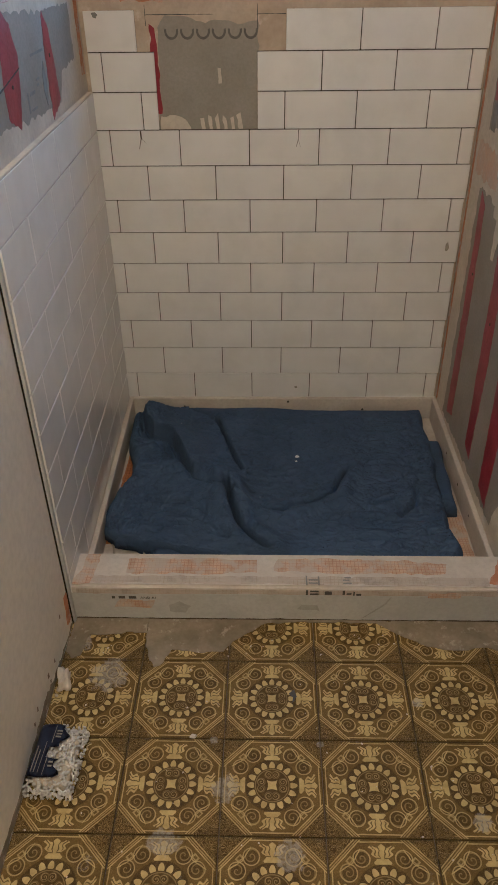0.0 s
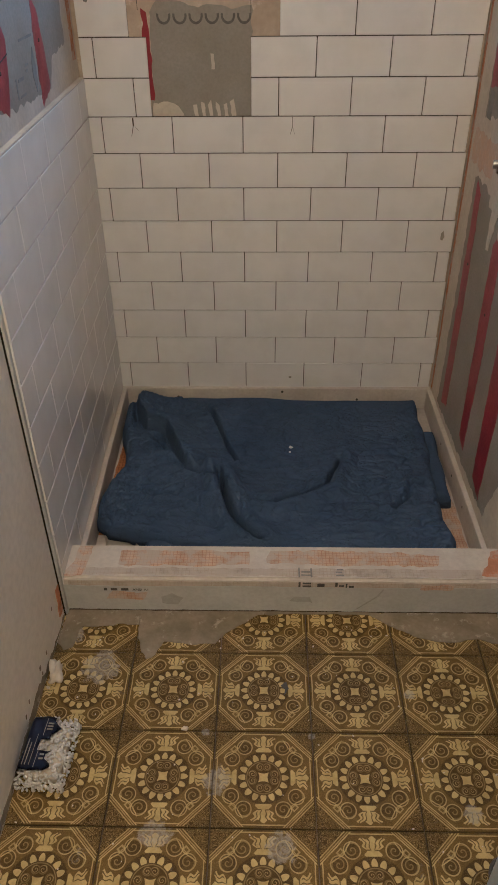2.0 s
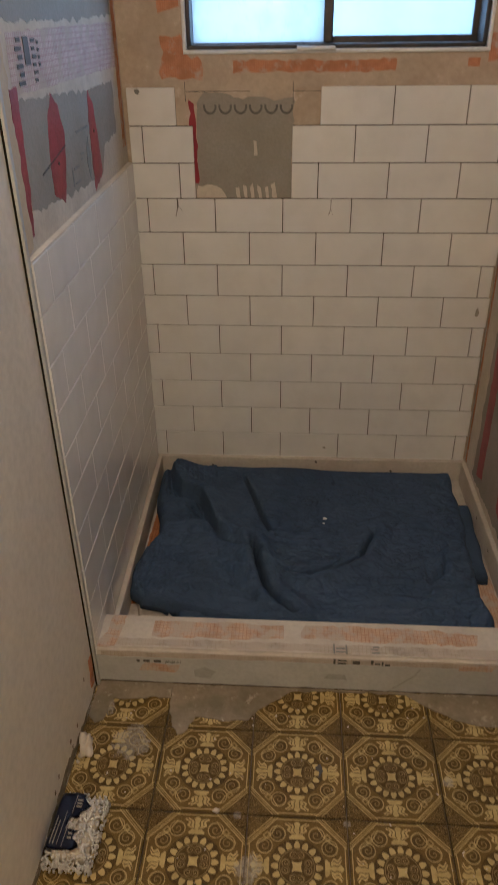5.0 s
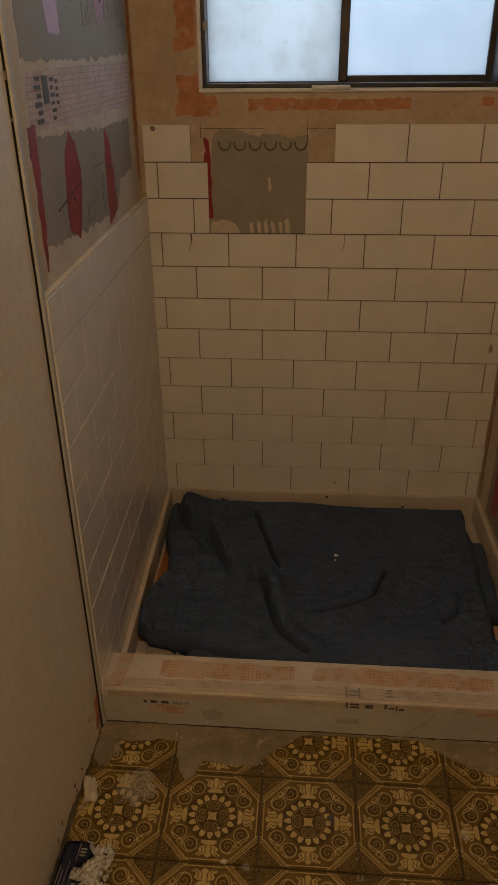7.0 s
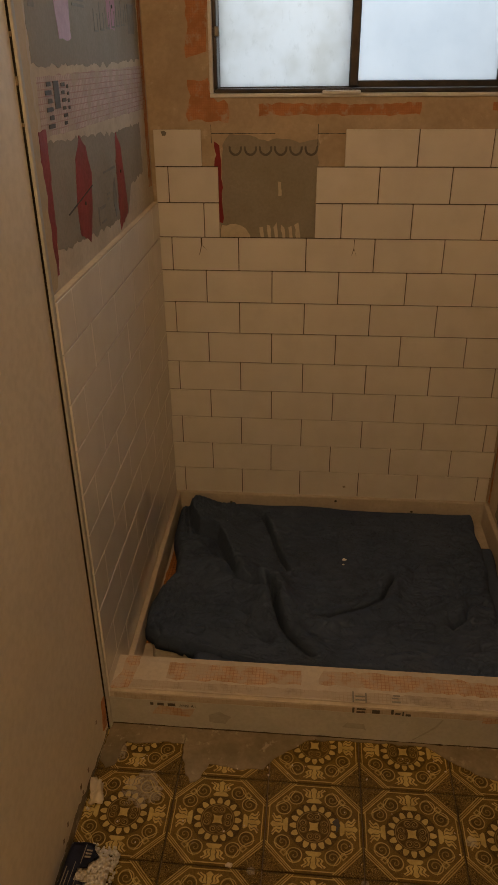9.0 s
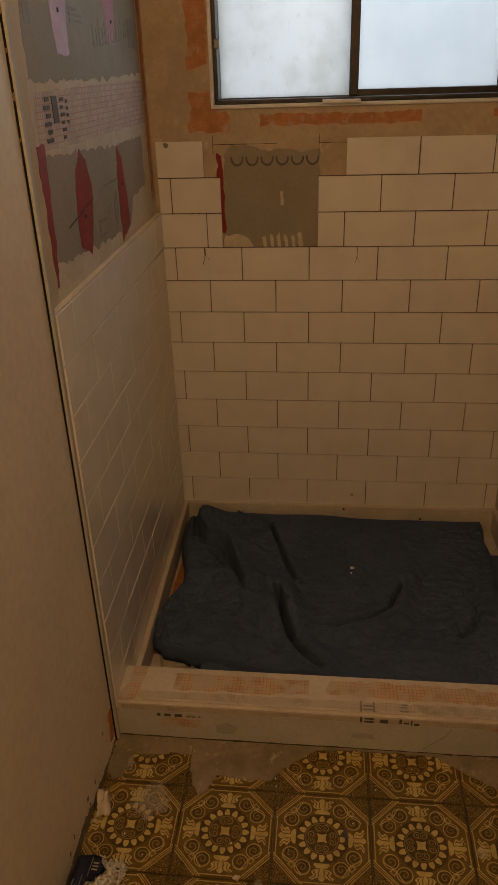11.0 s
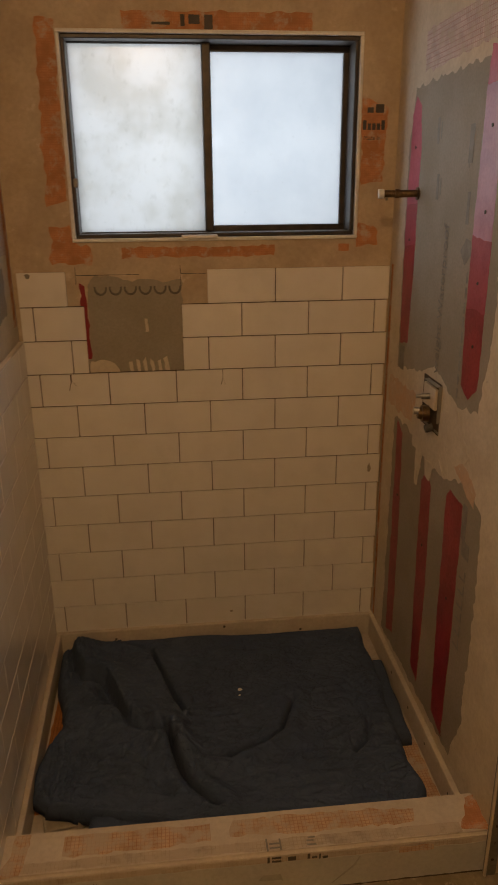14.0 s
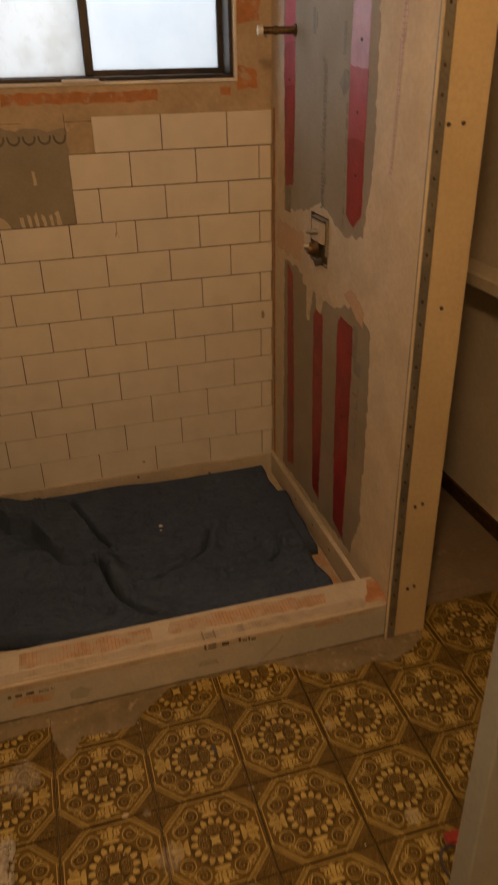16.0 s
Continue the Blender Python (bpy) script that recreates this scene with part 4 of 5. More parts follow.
def lettering(text, size, m, mat, parent, label):
    data = bpy.data.curves.new("lettering", "FONT")
    data.body, data.size, data.extrude = text, size, 0.0003
    tmp = bpy.data.objects.new("lettering", data)
    mesh = bpy.data.meshes.new_from_object(tmp)
    bpy.data.objects.remove(tmp)
    mesh.materials.clear()
    mesh.materials.append(mat)
    ob = new("lettering", mesh)
    ob.parent, ob.matrix_basis = parent, m
    tagged(ob, label)
    return ob


east_face, west_face, north_face = -BOARD_E + 0.0007, BOARD_W + 0.0007, -BOARD_N + 0.0007
# baseline up the wall, letter tops towards the back wall
lettering("weight Waterproof", 0.047, Matrix.Translation((BOARD_E - 0.0015, -0.452, 1.045)) @ Matrix(((0, 0, -1, 0), (0, 1, 0, 0), (1, 0, 0, 0), (0, 0, 0, 1))), M_GREYINK, wall_wing, "grey printed words on the board")
lettering("Made in", 0.0155, Matrix.Translation((0.563, BOARD_N - 0.0015, 1.628)) @ Matrix.Rotation(math.pi / 2, 4, "X"), M_BLACK, wall_north, "small dark print on the orange tape")
bars(wall_north, "north", -BOARD_N + 0.0012, [(0.560 + k * 0.0135, 1.655, 0.570 + k * 0.0135, 1.672 + 0.008 * (k in (0, 4))) for k in range(5)] + [(0.572, 1.70, 0.590, 1.714), (0.596, 1.70, 0.620, 1.722)], M_BLACK)
bars(wall_north, "north", -BOARD_N + 0.0012, [(0.048, 1.912, 0.060, 1.94), (0.07, 1.918, 0.10, 1.94), (0.112, 1.905, 0.135, 1.94), (-0.03, 1.915, 0.02, 1.922)], M_BLACK)
# worn print on the bare back board: plain rings and strokes


def arc(cx, cz, rad, wide, start, stop):
    bm = bmesh.new()
    n = 22
    turns = [radians(start + (stop - start) * k / n) for k in range(n + 1)]
    inner = [bm.verts.new((cx + (rad - wide) * math.cos(q), BOARD_N - 0.0012, cz + (rad - wide) * math.sin(q) * 1.1)) for q in turns]
    outer = [bm.verts.new((cx + rad * math.cos(q), BOARD_N - 0.0012, cz + rad * math.sin(q) * 1.1)) for q in turns]
    for k in range(n):
        bm.faces.new((inner[k], outer[k], outer[k + 1], inner[k + 1]))
    part("print_ring", bm, M_DARKINK, wall_north)


for cx in (-0.216, -0.172, -0.128, -0.084, -0.040, 0.004):
    arc(cx, 1.222, 0.0195, 0.0060, 165, 375)
bars(wall_north, "north", -BOARD_N + 0.0009, [(-0.285, 1.2605, -0.10, 1.2620), (0.022, 1.2600, 0.10, 1.2615), (-0.2865, 1.235, -0.2850, 1.285), (0.0215, 1.225, 0.0230, 1.285)], M_BLACK, "pencil_line")
# word blocks and marks on the side wall
bars(wall_west, "west", west_face, [(-0.505 + k * 0.052, 1.505 + 0.004 * k, -0.470 + k * 0.052, 1.509 + 0.004 * k) for k in range(6)] + [(-0.505 + k * 0.052, 1.509 + 0.004 * k, -0.500 + k * 0.052, 1.548 + 0.004 * k + 0.01 * (k % 2)) for k in range(7)] + [(-0.475 + k * 0.052, 1.509 + 0.004 * k, -0.470 + k * 0.052, 1.540 + 0.004 * k) for k in range(6)]
     + [(-0.17, 1.51, -0.10, 1.575), (-0.66, 1.545, -0.575, 1.55), (-0.66, 1.555, -0.575, 1.56), (-0.66, 1.565, -0.60, 1.57), (-0.915, 1.53, -0.885, 1.57)])
bars(wall_west, "west", west_face, [(-0.62, 1.125, -0.612, 1.165), (-0.60, 1.125, -0.555, 1.130), (-0.60, 1.155, -0.555, 1.162), (-0.53, 1.165, -0.515, 1.17), (-0.53, 1.176, -0.505, 1.181), (-0.55, 1.225, -0.44, 1.230)])
patch("print_mark", "west", [(-0.462, 1.115), (-0.450, 1.13), (-0.443, 1.165), (-0.452, 1.205), (-0.472, 1.185), (-0.478, 1.15)], M_GREYINK, wall_west, BOARD_W, BOARD_W + 0.0014, 0.001, 204)
patch("pencil_line", "west", [(-0.83, 1.187), (-0.65, 1.215), (-0.65, 1.217), (-0.83, 1.1895)], M_BLACK, wall_west, BOARD_W, BOARD_W + 0.0020, 0.0004, 201)
bars(wall_west, "west", west_face + 0.0006, [(-0.885 + 0.012 * (k % 2), 1.345 + k * 0.0135, -0.850 , 1.352 + k * 0.0135) for k in range(6)] + [(-0.835, 1.375, -0.805, 1.42)] + [(-0.79, 1.345 + k * 0.013, -0.772 + 0.006 * (k % 2), 1.351 + k * 0.013) for k in range(6)] + [(-0.755, 1.37 + k * 0.012, -0.745, 1.376 + k * 0.012) for k in range(4)], M_BLACK)
# marks on the wing wall
bars(wall_wing, "east", east_face, [(-0.36, 1.47, -0.345, 1.53), (-0.375, 1.48, -0.370, 1.52), (-0.34, 1.60, -0.325, 1.66), (-0.355, 1.61, -0.35, 1.65), (-0.56, 1.55, -0.535, 1.63), (-0.545, 1.54, -0.54, 1.55), (-0.565, 1.42, -0.55, 1.49)])
patch("print_mark", "east", [(-0.535, 1.36), (-0.565, 1.33), (-0.596, 1.355), (-0.590, 1.385), (-0.565, 1.39)], M_GREYINK, wall_wing, -BOARD_E - 0.001, -BOARD_E + 0.0011, 0.001, 202)
bars(wall_wing, "east", east_face, [(-0.592, 1.02 + k * 0.034, -0.583, 1.045 + k * 0.034) for k in range(9)])
bars(wall_wing, "east", east_face, [(-0.175, 0.99, -0.135, 1.06)])
bars(wall_wing, "east", east_face, [(-0.715, 0.70, -0.690, 0.79), (-0.745, 0.66, -0.70, 0.70)] + [(-0.738, 0.60 - k * 0.038, -0.732 , 0.628 - k * 0.038) for k in range(6)] + [(-0.732, 0.60 - k * 0.038, -0.702 , 0.605 - k * 0.038) for k in range(6)])
for y, z in ((-0.16, 1.36), (-0.165, 1.60), (-0.65, 1.62), (-0.655, 1.45), (-0.65, 1.30), (-0.655, 1.16), (-0.20, 0.60), (-0.44, 0.55), (-0.64, 0.5)):
    bm = bmesh.new()
    add_tube(bm, (BOARD_E - 0.0026, y, z), (BOARD_E + 0.001, y, z), 0.0038, sides=10)
    part("screw_head", bm, M_BLACK, wall_wing)
for y, z in ((-0.715, 1.19), (-0.385, 1.21), (-0.73, 1.56), (-0.335, 1.56)):
    bm = bmesh.new()
    add_tube(bm, (BOARD_W - 0.001, y, z), (BOARD_W + 0.0026, y, z), 0.0038, sides=10)
    part("screw_head", bm, M_BLACK, wall_west)
# curb prints
lettering("ANSI A1", 0.0115, Matrix.Translation((-0.262, -1.0129, 0.0735)) @ Matrix.Rotation(math.pi / 2, 4, "X"), M_BLACK, curb, "small dark print on the curb face")
bars(curb, "south", 1.0126, [(-0.333, 0.074, -0.325, 0.082), (-0.316, 0.074, -0.300, 0.082), (-0.290, 0.074, -0.272, 0.082)] + [(0.150, 0.092, 0.155, 0.108), (0.160, 0.092, 0.181, 0.097), (0.160, 0.102, 0.181, 0.107), (0.196, 0.093, 0.214, 0.104), (0.240, 0.094, 0.246, 0.108), (0.250, 0.094, 0.262, 0.099), (0.266, 0.091, 0.270, 0.104), (0.274, 0.091, 0.286, 0.097)], M_BLACK)
bars(curb, "floor", 0.1172, [(0.150, -1.004, 0.154, -0.972), (0.157, -0.999, 0.182, -0.995), (0.157, -0.988, 0.182, -0.984), (0.180, -1.004, 0.184, -0.974), (0.242, -0.999, 0.262, -0.995), (0.242, -0.988, 0.258, -0.984), (0.246, -0.980, 0.262, -0.976)], M_GREYINK)

# ---- cracks and chips in the tiles ----
for pts, s in (([(-0.3265, 0.966), (-0.3225, 0.966), (-0.3220, 0.945), (-0.3255, 0.942)], 1), ([(-0.3252, 0.945), (-0.3232, 0.944), (-0.331, 0.915), (-0.3325, 0.916)], 2), ([(-0.3232, 0.946), (-0.3217, 0.944), (-0.309, 0.930), (-0.310, 0.932)], 3),
               ([(0.1410, 0.966), (0.1432, 0.966), (0.1425, 0.938), (0.1412, 0.938)], 4), ([(0.1412, 0.940), (0.1425, 0.940), (0.1365, 0.918), (0.1358, 0.919)], 5), ([(0.1416, 0.941), (0.1426, 0.940), (0.1490, 0.919), (0.1482, 0.919)], 6)):
    patch("tile_crack", "north", pts, M_JOINT, wall_north, 0.0, 0.0010, 0.0006, 210 + s)
patch("tile_chip", "north", [(-0.431, 1.268), (-0.420, 1.270), (-0.413, 1.264), (-0.419, 1.255), (-0.427, 1.257)], M_GREYINK, wall_north, 0.0, 0.0010, 0.001, 217)
patch("tile_stain", "north", [(0.620, 0.622), (0.627, 0.630), (0.632, 0.610), (0.626, 0.598), (0.620, 0.602)], M_BOARD, wall_north, 0.0, 0.0010, 0.002, 218)
patch("tile_stain", "north", [(0.150, 0.098), (0.160, 0.100), (0.160, 0.093), (0.152, 0.092)], M_BOARD, wall_north, 0.0, 0.0010, 0.001, 219)

# ---- shower arm and valve ----
arm = thing("shower_pipe", "tarnished brass pipe stub with a white cap", "pipe", (BOARD_E, -0.205, 1.483))
bm = bmesh.new()
add_tube(bm, (0.001, 0, 0), (-0.004, 0, 0), 0.016, sides=28)
part("flange", bm, M_BRASS, arm)
bm = bmesh.new()
add_tube(bm, (-0.004, 0, 0), (-0.060, 0.006, 0), 0.0098)
add_tube(bm, (-0.050, 0.005, 0), (-0.062, 0.006, 0), 0.0115, sides=6)
part("nipple", bm, M_BRASS, arm)
bm = bmesh.new()
add_tube(bm, (-0.062, 0.006, 0), (-0.094, 0.010, 0), 0.0088)
for k in range(6):
    add_tube(bm, (-0.066 - k * 0.0045, 0.0065 + k * 0.0006, 0), (-0.068 - k * 0.0045, 0.0068 + k * 0.0006, 0), 0.0098)
part("thread", bm, M_BRASS, arm)
bm = bmesh.new()
add_tube(bm, (-0.092, 0.0098, 0), (-0.106, 0.0115, 0), 0.0125, sides=24)
part("cap", bm, M_WHITE, arm, "white plastic cap")
bm = bmesh.new()
add_tube(bm, (-0.083, 0.009, -0.008), (-0.083, 0.009, -0.017), 0.004, sides=12)
part("screw", bm, M_STEEL, arm)

valve = thing("shower_valve", "rough brass mixer valve in a square cut-out with a clear guard", "valve", (BOARD_E, -0.42, 0.955))
part("recess", boxes(((-0.0035, -0.073, -0.062), (0.0005, 0.055, 0.072))), M_JOINT, valve, "dark cut-out in the board")
bm = boxes(((-0.016, -0.074, 0.066), (0.0, 0.020, 0.069)), ((-0.010, -0.076, -0.030), (0.0, -0.073, 0.070)), ((-0.006, -0.076, -0.058), (0.0, 0.055, -0.052)), bevel=0.001)
part("guard", bm, M_STEEL, valve, "grey guard plate")
part("bracket", boxes(((-0.012, -0.058, 0.0), (-0.0038, 0.030, 0.058)), bevel=0.002), M_PALE, valve, "mortar-smeared bracket")
bm = bmesh.new()
add_tube(bm, (-0.012, -0.02, 0.030), (-0.034, -0.016, 0.030), 0.0085)
add_tube(bm, (-0.034, -0.016, 0.030), (-0.046, -0.014, 0.030), 0.0045)
part("stem", bm, M_CHROME, valve, "chrome valve stem")
bm = bmesh.new()
add_tube(bm, (-0.012, -0.018, -0.018), (-0.030, -0.016, -0.018), 0.022, sides=28)
add_tube(bm, (-0.030, -0.016, -0.018), (-0.040, -0.015, -0.018), 0.017, 0.013, 28)
part("cartridge", bm, M_BRASS, valve, "brass valve body")
bm = bmesh.new()
add_tube(bm, (-0.036, -0.015, -0.010), (-0.050, -0.012, -0.010), 0.010, sides=20)
part("nut", bm, M_CHROME, valve, "chrome nut")
bm = bmesh.new()
add_tube(bm, (-0.010, -0.052, -0.045), (-0.030, -0.050, -0.050), 0.010, sides=16)
part("elbow", bm, M_BLACK, valve, "dark pipe end")

# ---- bare screed and mortar along the curb ----
for k, (pts, m, top) in enumerate((
        ([(-0.246, -1.010), (0.075, -1.010), (0.050, -1.024), (-0.018, -1.075), (-0.052, -1.112), (-0.124, -1.118), (-0.177, -1.110), (-0.193, -1.150), (-0.215, -1.163), (-0.230, -1.140), (-0.246, -1.070)], M_PALE_FLOOR, 0.0016),
        ([(-0.436, -1.010), (-0.246, -1.010), (-0.246, -1.060), (-0.298, -1.056), (-0.345, -1.068), (-0.392, -1.064), (-0.398, -1.130), (-0.418, -1.140), (-0.437, -1.120)], M_PALE_FLOOR, 0.0022),
        ([(0.310, -1.010), (0.664, -1.010), (0.70, -1.022), (0.77, -1.03), (0.72, -1.075), (0.63, -1.106), (0.586, -1.092), (0.545, -1.104), (0.501, -1.102), (0.431, -1.088), (0.384, -1.056), (0.343, -1.028)], M_PALE_FLOOR, 0.0018),
        ([(0.050, -1.010), (0.335, -1.010), (0.33, -1.020), (0.20, -1.017), (0.07, -1.021)], M_PALE_FLOOR, 0.0026))):
    patch("mortar_patch", "floor", pts, m, floor, -0.001, top, 0.006, 230 + k, "pale bare mortar where floor tiles are broken away", 0.012)
patch("open_joint", "south", [(-0.43, 0.0), (0.66, 0.0), (0.66, 0.006), (0.30, 0.004), (0.1, 0.0055), (-0.2, 0.004), (-0.43, 0.006)], M_JOINT, curb, 1.0115, 1.0128, 0.002, 245, "dark open joint under the curb")
bm = bmesh.new()
rl = random.Random(11)
for k in range(70):
    x, y = rl.uniform(-0.43, 0.66), -1.012 - abs(rl.gauss(0, 0.004))
    s = rl.uniform(0.0012, 0.0034)
    bmesh.ops.create_icosphere(bm, subdivisions=1, radius=s, matrix=Matrix.Translation((x, y, s * 0.3)) @ Matrix.Diagonal((rl.uniform(1, 3), 0.8, 0.6, 1)))
tagged(part("mortar_crumbs", bm, M_PALE_FLOOR), "crumbs of mortar along the foot of the curb", "mortar crumbs", kind="stuff")
bm = bmesh.new()
for k in range(160):
    x, y = rl.uniform(-0.44, 1.1), rl.uniform(-1.9, -1.03)
    s = rl.uniform(0.0006, 0.0022)
    bmesh.ops.create_icosphere(bm, subdivisions=1, radius=s, matrix=Matrix.Translation((x, y, s * 0.4)) @ Matrix.Rotation(rl.uniform(0, 6), 4, "Z") @ Matrix.Diagonal((rl.uniform(1, 2), 1, 0.6, 1)))
tagged(part("floor_grit", bm, M_PALE), "fine plaster grit strewn on the floor tiles", "grit", kind="stuff")
patch("worn_spot", "floor", [(0.105, -1.232), (0.117, -1.222), (0.124, -1.240), (0.113, -1.256), (0.114, -1.241)], M_BLACK, floor, -0.001, 0.0012, 0.004, 240, "dark chipped spot", step=0.005)


def lump(name, label, at, size, seed, mat=M_PALE, rough=0.35):
    bm = bmesh.new()
    bmesh.ops.create_icosphere(bm, subdivisions=3, radius=1.0)
    for q in bm.verts:
        n = 1 + rough * noise.noise(q.co * 1.3 + Vector((seed, 0, 0))) + 0.15 * noise.noise(q.co * 4 + Vector((0, seed, 0)))
        q.co = Vector((q.co.x * size[0] * n, q.co.y * size[1] * n, max(0.0, (q.co.z * 0.8 + 0.45)) * size[2] * n))
    ob = part(name, bm, mat, smooth=True)
    ob.location = at
    return tagged(ob, label, "plaster lump")


lump("plaster_lump", "pale lump of dried plaster on the tile by the wall", (-0.417, -1.209, 0.0003), (0.014, 0.025, 0.020), 3, M_PALE, 1.1)
lump("plaster_chip", "small pale plaster chip on the floor tile", (-0.105, -1.345, 0.0003), (0.007, 0.005, 0.005), 5)
lump("plaster_chip", "small pale plaster chip on the floor tile", (-0.428, -1.245, 0.0003), (0.004, 0.004, 0.004), 7)
lump("plaster_chip", "tiny white plaster fleck on the blanket", (0.150, -0.365, quilt_height(0.150, -0.365) - 0.002), (0.007, 0.005, 0.004), 9, M_WHITE)
lump("plaster_chip", "tiny white plaster fleck on the blanket", (0.146, -0.392, quilt_height(0.146, -0.392) - 0.002), (0.004, 0.004, 0.003), 12, M_WHITE)
lump("plaster_chip", "tiny white plaster fleck on the blanket", (-0.238, -0.235, quilt_height(-0.238, -0.235) - 0.001), (0.003, 0.003, 0.003), 15, M_WHITE)

# ---- scraps of paper in the pan ----
for at, w, d, rz, seed in (((-0.335, -0.735, -0.024), 0.11, 0.060, 14, 1), ((-0.290, -0.765, -0.012), 0.016, 0.07, -6, 2)):
    bm = bmesh.new()
    grid = [[bm.verts.new(((i / 10 - 0.5) * w, (j / 6 - 0.5) * d, 0.012 * math.sin(i / 10 * 2.6 + seed) * (j / 6) + 0.004)) for i in range(11)] for j in range(7)]
    for j in range(6):
        for i in range(10):
            bm.faces.new((grid[j][i], grid[j][i + 1], grid[j + 1][i + 1], grid[j + 1][i]))
    bmesh.ops.solidify(bm, geom=bm.faces[:], thickness=0.0012)
    ob = part("paper_scrap", bm, M_PAPERSCRAP, smooth=True)
    ob.matrix_basis = pose(*at, 0, 0, rz)
    tagged(ob, "curled scrap of cream paper in the shower pan", "paper")

# ---- chenille sponge with its label ----
sponge = thing("wash_sponge", "white chenille cleaning sponge in a torn navy paper sleeve", "sponge", (-0.381, -1.418, 0.0))
sponge.rotation_euler = (0, 0, radians(-3))
sponge.scale = (1.05, 1.10, 1.08)
bm = bmesh.new()
add_box(bm, (-0.036, -0.054, 0.003), (0.036, 0.054, 0.033), 0.012, 3)
part("foam", bm, M_PALE, sponge, smooth=True)
bm = bmesh.new()
rl = random.Random(21)
for k in range(900):
    f = rl.random()
    x, y = rl.uniform(-0.046, 0.046), rl.uniform(-0.068, 0.066)
    edge = max(abs(x) / 0.046, abs(y) / 0.068)
    z = 0.040 - 0.022 * max(0, edge - 0.6) / 0.4 if f < 0.65 else rl.uniform(0.004, 0.034)
    if f >= 0.65:
        if rl.random() < 0.5:
            x = math.copysign(0.045, x)
        else:
            y = math.copysign(0.066, y)
    bmesh.ops.create_icosphere(bm, subdivisions=1, radius=rl.uniform(0.0022, 0.0038), matrix=Matrix.Translation((x, y, z)) @ Matrix.Rotation(rl.uniform(0, 6), 4, "Z") @ Matrix.Diagonal((rl.uniform(0.7, 1.5), 0.8, 1.1, 1)))
tagged(part("pile", bm, M_NUB, sponge, "white chenille pile", smooth=True), kind="stuff")
bm = bmesh.new()
ny, nx = 14, 10
grid = [[bm.verts.new((-0.052 + 0.062 * i / nx + (0.010 * math.sin(j * 1.3) if i == nx else 0), -0.050 + 0.108 * j / ny, 0.0475 + 0.002 * math.sin(i * 0.9 + j * 0.6) - 0.030 * max(0, (2.5 - i) / 2.5) ** 2)) for i in range(nx + 1)] for j in range(ny + 1)]
for j in range(ny):
    for i in range(nx):
        if not (5 <= j <= 7 and i >= 6):
            bm.faces.new((grid[j][i], grid[j][i + 1], grid[j + 1][i + 1], grid[j + 1][i]))
bmesh.ops.solidify(bm, geom=bm.faces[:], thickness=0.0012)
sleeve = part("sleeve", bm, M_NAVY, sponge, "torn navy blue paper sleeve", smooth=True)
for k, (x0, y0, x1, y1) in enumerate(((-0.008, 0.030, 0.003, 0.0325), (-0.008, 0.036, 0.003, 0.0385), (-0.008, 0.042, 0.003, 0.0445), (-0.036, -0.042, -0.0345, 0.010), (-0.030, -0.042, -0.0285, 0.002), (-0.022, -0.042, -0.0212, 0.02), (-0.006, -0.030, 0.002, -0.027), (-0.006, -0.022, 0.002, -0.019), (-0.012, -0.046, -0.0112, -0.004), (-0.012, 0.018, -0.0112, 0.054))):
    bm = bmesh.new()
    add_box(bm, (x0, y0, 0.0490), (x1, y1, 0.0505))
    part("print_bar", bm, M_BOARD, sleeve)

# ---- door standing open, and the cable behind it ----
door = thing("door_1", "painted door standing open, dim bluish light put into its colour, seen at its latch edge", "door", (0.375, -1.792, 0.0), kind="structure")
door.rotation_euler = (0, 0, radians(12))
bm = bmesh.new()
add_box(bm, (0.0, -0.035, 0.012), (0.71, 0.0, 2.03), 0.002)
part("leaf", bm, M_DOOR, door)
part("latch_plate", boxes(((-0.0012, -0.029, 0.93), (0.001, -0.006, 0.985)), bevel=0.0005), M_STEEL, door, "steel latch plate")
part("latch_bolt", boxes(((-0.008, -0.022, 0.948), (0.001, -0.012, 0.967)), bevel=0.002), M_BLACK, door, "dark latch bolt")
cable = thing("cable", "black cable loop with a red plug lying on the tiles", "cable", (0.500, -1.640, 0.0))
data = bpy.data.curves.new("loop", "CURVE")
data.dimensions, data.bevel_depth, data.bevel_resolution = "3D", 0.0035, 3
spl = data.splines.new("NURBS")
pts = [(0.02, -0.12, 0.004), (-0.01, -0.05, 0.004), (-0.03, 0.0, 0.010), (-0.005, 0.035, 0.014), (0.03, 0.03, 0.01), (0.05, -0.02, 0.004), (0.08, -0.10, 0.004)]
spl.points.add(len(pts) - 1)
for q, co in zip(spl.points, pts):
    q.co = (*co, 1)
spl.use_endpoint_u = True
tmp = bpy.data.objects.new("loop", data)
loop = new("loop", bpy.data.meshes.new_from_object(tmp))
bpy.data.objects.remove(tmp)
loop.data.materials.clear()
loop.data.materials.append(M_BLACK)
loop.parent = cable
bm = bmesh.new()
add_box(bm, (0.012, 0.034, 0.0), (0.045, 0.058, 0.016), 0.004, 2)
part("plug", bm, M_PLUG, cable, "red plastic plug")

# hanging block on the alcove wall
block = thing("wall_hook", "small pale wooden block fixed to the alcove wall", "block", (1.215, -0.315, 1.44))
bm = bmesh.new()
add_box(bm, (-0.022, -0.018, -0.028), (-0.0005, 0.018, 0.028), 0.003)
part("plate", bm, M_PAPER, block)

# ---- tiles: the pieces of the walls and the floor ----
GAP = 0.0025
tile_meshes = {}


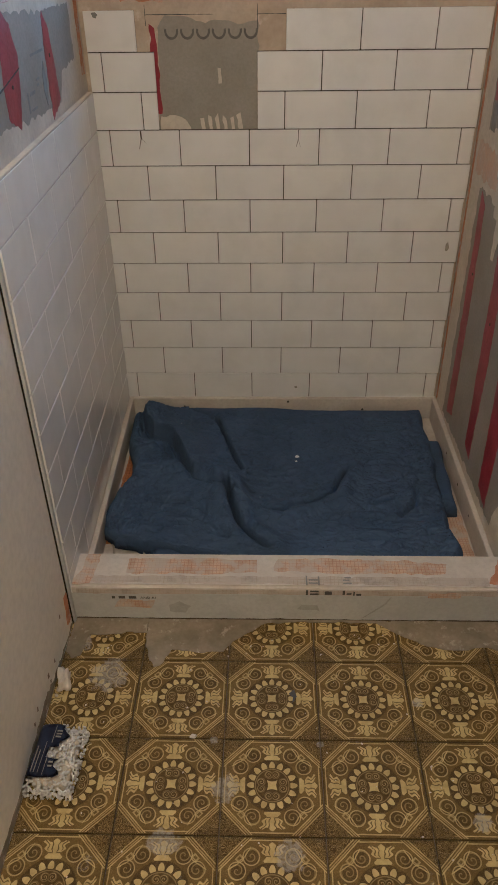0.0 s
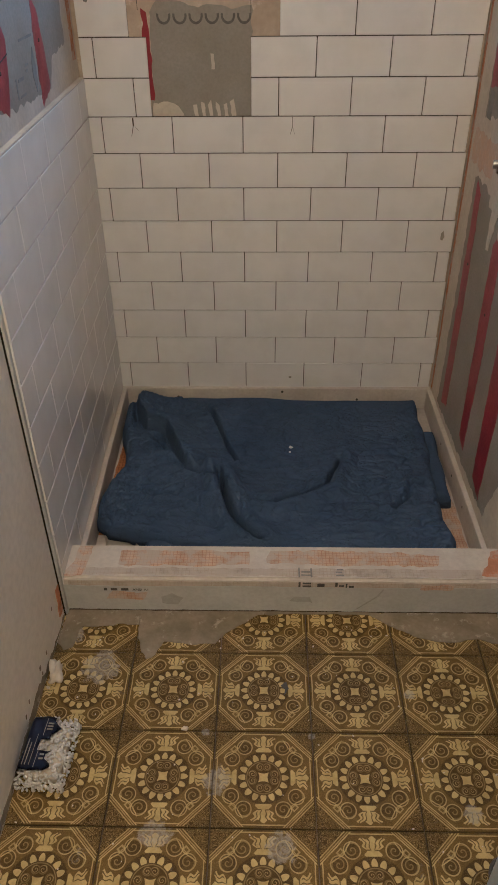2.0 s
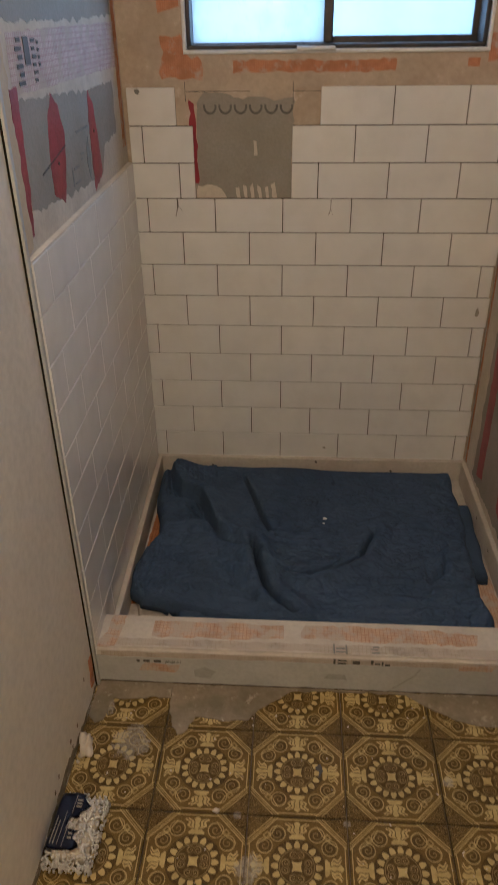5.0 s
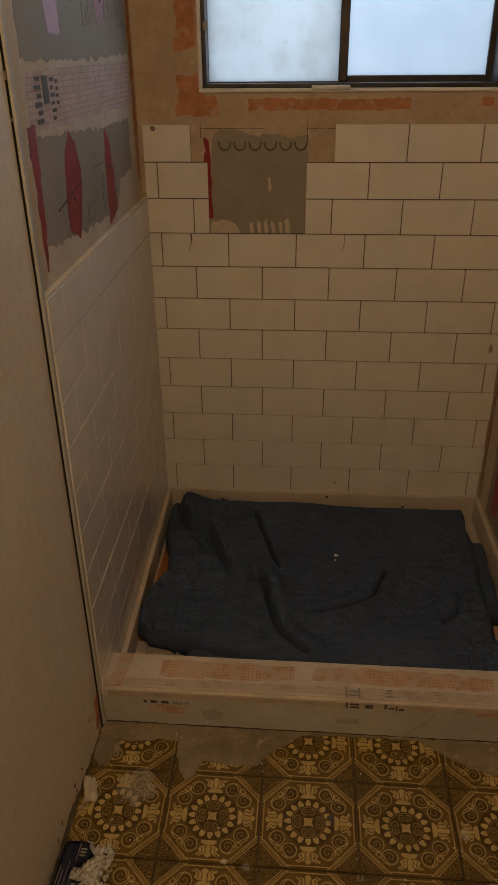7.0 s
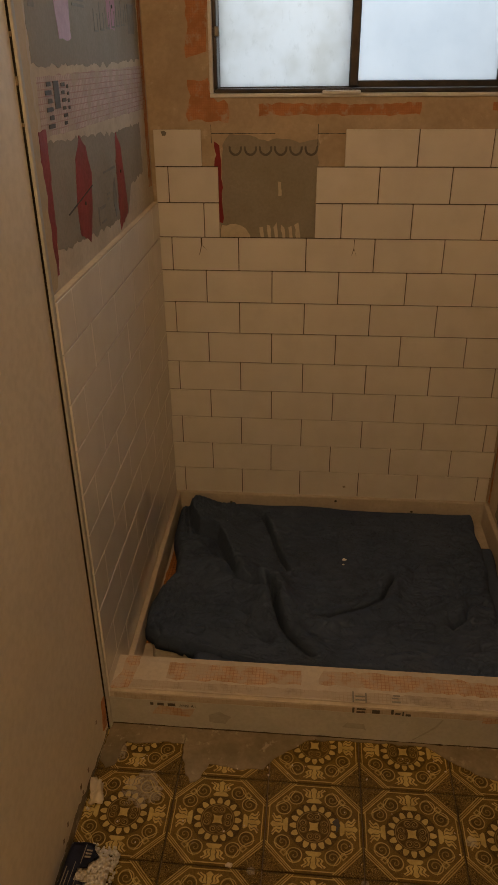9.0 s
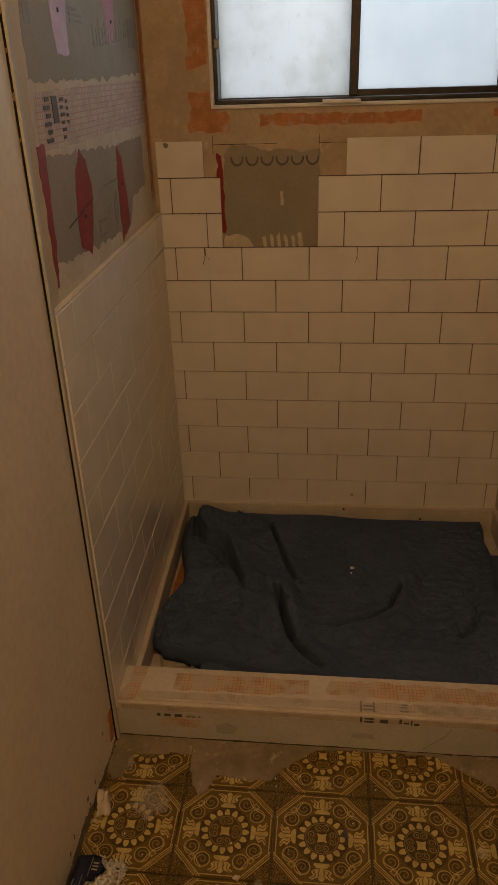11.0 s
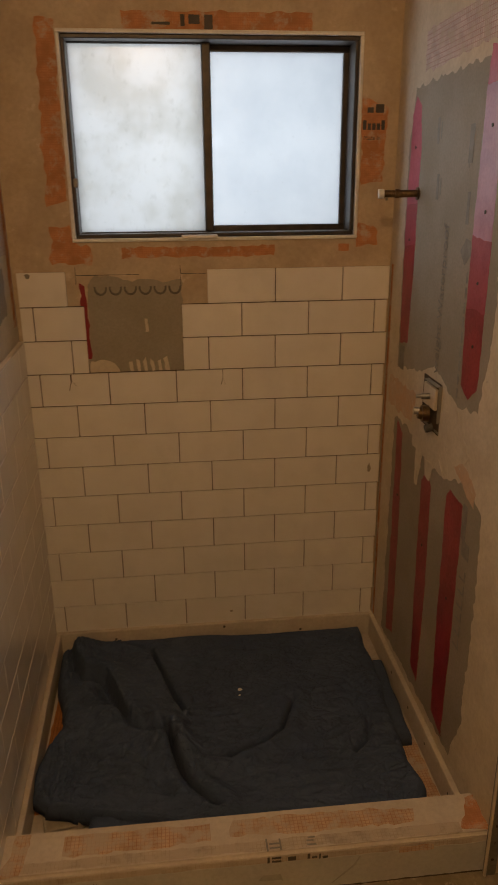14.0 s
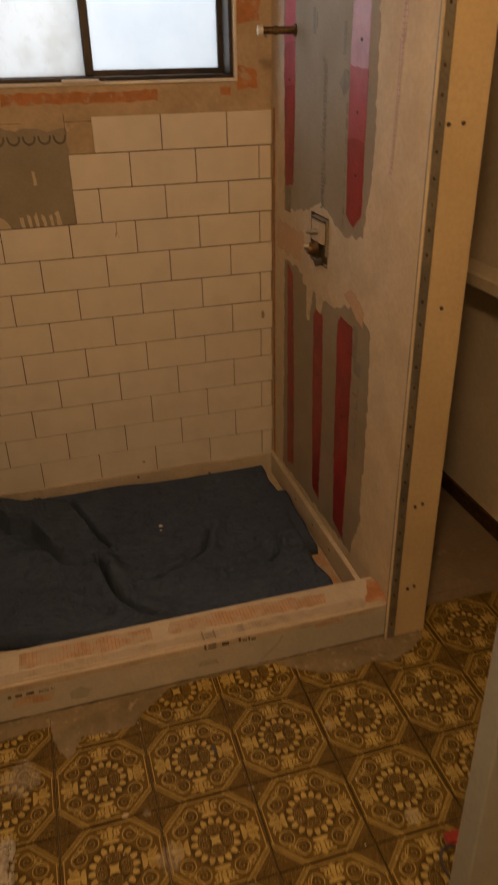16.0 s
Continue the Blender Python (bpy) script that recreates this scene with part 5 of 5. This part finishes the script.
def tile_mesh(w, h, thick, name, mat, bevel):
    """A tile centred on its face's middle, its face at depth 0, looking south."""
    key = (round(w, 4), round(h, 4), name)
    if key not in tile_meshes:
        bm = bmesh.new()
        add_box(bm, (-w / 2, 0, -h / 2), (w / 2, thick, h / 2), bevel)
        data = bpy.data.meshes.new(name)
        bm.to_mesh(data)
        bm.free()
        data.materials.append(mat)
        tile_meshes[key] = data
    return tile_meshes[key]


P, H, Z0 = 0.203, 0.102, 0.050
rnd = random.Random(4)


def lay(wall, a0, a1, row, side):
    """One wall tile between two places along a wall."""
    w = a1 - a0 - GAP
    if w < 0.006:
        return
    ob = new("tile", tile_mesh(w, H - GAP, 0.0075, "wall_tile", M_TILE, 0.0012))
    ob.parent = wall
    mid, z = (a0 + a1) / 2, Z0 + (row - 0.5) * H
    tilt = rnd.uniform(-0.0035, 0.0035)
    if side == "north":
        ob.matrix_basis = Matrix.Translation((mid, rnd.uniform(-0.0004, 0.0004), z)) @ Matrix.Rotation(tilt, 4, "X") @ Matrix.Rotation(rnd.uniform(-0.003, 0.003), 4, "Z")
    else:
        ob.matrix_basis = Matrix.Translation((-0.440 + rnd.uniform(-0.0004, 0.0004), mid, z)) @ Matrix.Rotation(math.pi / 2, 4, "Z") @ Matrix.Rotation(tilt, 4, "X") @ Matrix.Rotation(rnd.uniform(-0.003, 0.003), 4, "Z")


PN, OFF = 0.2068, -0.003      # pitch and start of the back wall's courses
for row in range(1, 13):
    lo = -0.4575 if row <= 10 else -0.455
    hi = 0.661 - (0.004 if row % 2 else 0.0)
    cuts = [lo] + [q for q in (OFF + c * PN + (0 if row % 2 else PN / 2) for c in range(-3, 4)) if lo + 0.004 < q < hi - 0.004] + [hi]
    for a0, a1 in zip(cuts, cuts[1:]):
        if row >= 10:
            open_lo, open_hi = (-0.266, 0.021) if row < 12 else (-0.313, 0.1004)
            if a0 >= open_lo - 0.001 and a1 <= open_hi + 0.001:
                continue
            if a0 < open_lo < a1:
                a1 = open_lo
            elif a0 < open_hi < a1:
                a0 = open_hi
        lay(wall_north, a0, a1, row, "north")
tagged(part("tile_bed", boxes(((-0.4595, 0.0055, Z0), (0.657, 0.0115, Z0 + 9 * H))), M_JOINT, wall_north), "dark mortar bed behind the tiles")
part("tile_bed", boxes(((-0.4535, 0.0055, Z0 + 9 * H), (-0.268, 0.0115, Z0 + 11 * H))), M_JOINT, wall_north)
part("tile_bed", boxes(((0.022, 0.0055, Z0 + 9 * H), (0.657, 0.0115, Z0 + 11 * H))), M_JOINT, wall_north)
part("tile_bed", boxes(((0.104, 0.0055, Z0 + 11 * H), (0.657, 0.0115, Z0 + 12 * H - 0.002))), M_JOINT, wall_north)
part("tile_bed", boxes(((-0.4535, 0.0055, Z0 + 11 * H), (-0.315, 0.0115, Z0 + 12 * H - 0.002))), M_JOINT, wall_north)

for row in range(1, 11):
    lo, hi = -1.0125, 0.0006
    first = -0.920 if row % 2 == 0 else -0.8185
    cuts = [lo] + [first + k * P for k in range(-1, 6) if lo + 0.004 < first + k * P < hi - 0.004] + [hi]
    for a0, a1 in zip(cuts, cuts[1:]):
        lay(wall_west, a0, a1, row, "west")
part("tile_bed", boxes(((-0.4555, -1.010, Z0), (-0.4465, 0.005, Z0 + 10 * H - 0.002))), M_JOINT, wall_west)

# floor tiles
FX, FY = 0.066, -1.245
for i in range(-2, 7):
    for j in range(-1, 10):
        x, y = FX + i * TILE, FY - j * TILE
        x_lo, x_hi = max(x - TILE / 2 + 0.0009, -0.4385), min(x + TILE / 2 - 0.0009, 1.2145)
        y_lo, y_hi = max(y - TILE / 2 + 0.0009, -3.0995), y + TILE / 2 - 0.0009
        if x_lo >= x_hi or y_lo >= y_hi:
            continue
        bm = bmesh.new()
        add_box(bm, (x_lo - x, y_lo - y, -0.0065), (x_hi - x, y_hi - y, 0.0), 0.0009)
        ob = part("floor_tile", bm, M_FLOOR, floor)
        ob.location = (x, y, rnd.uniform(-0.0003, 0.0003))
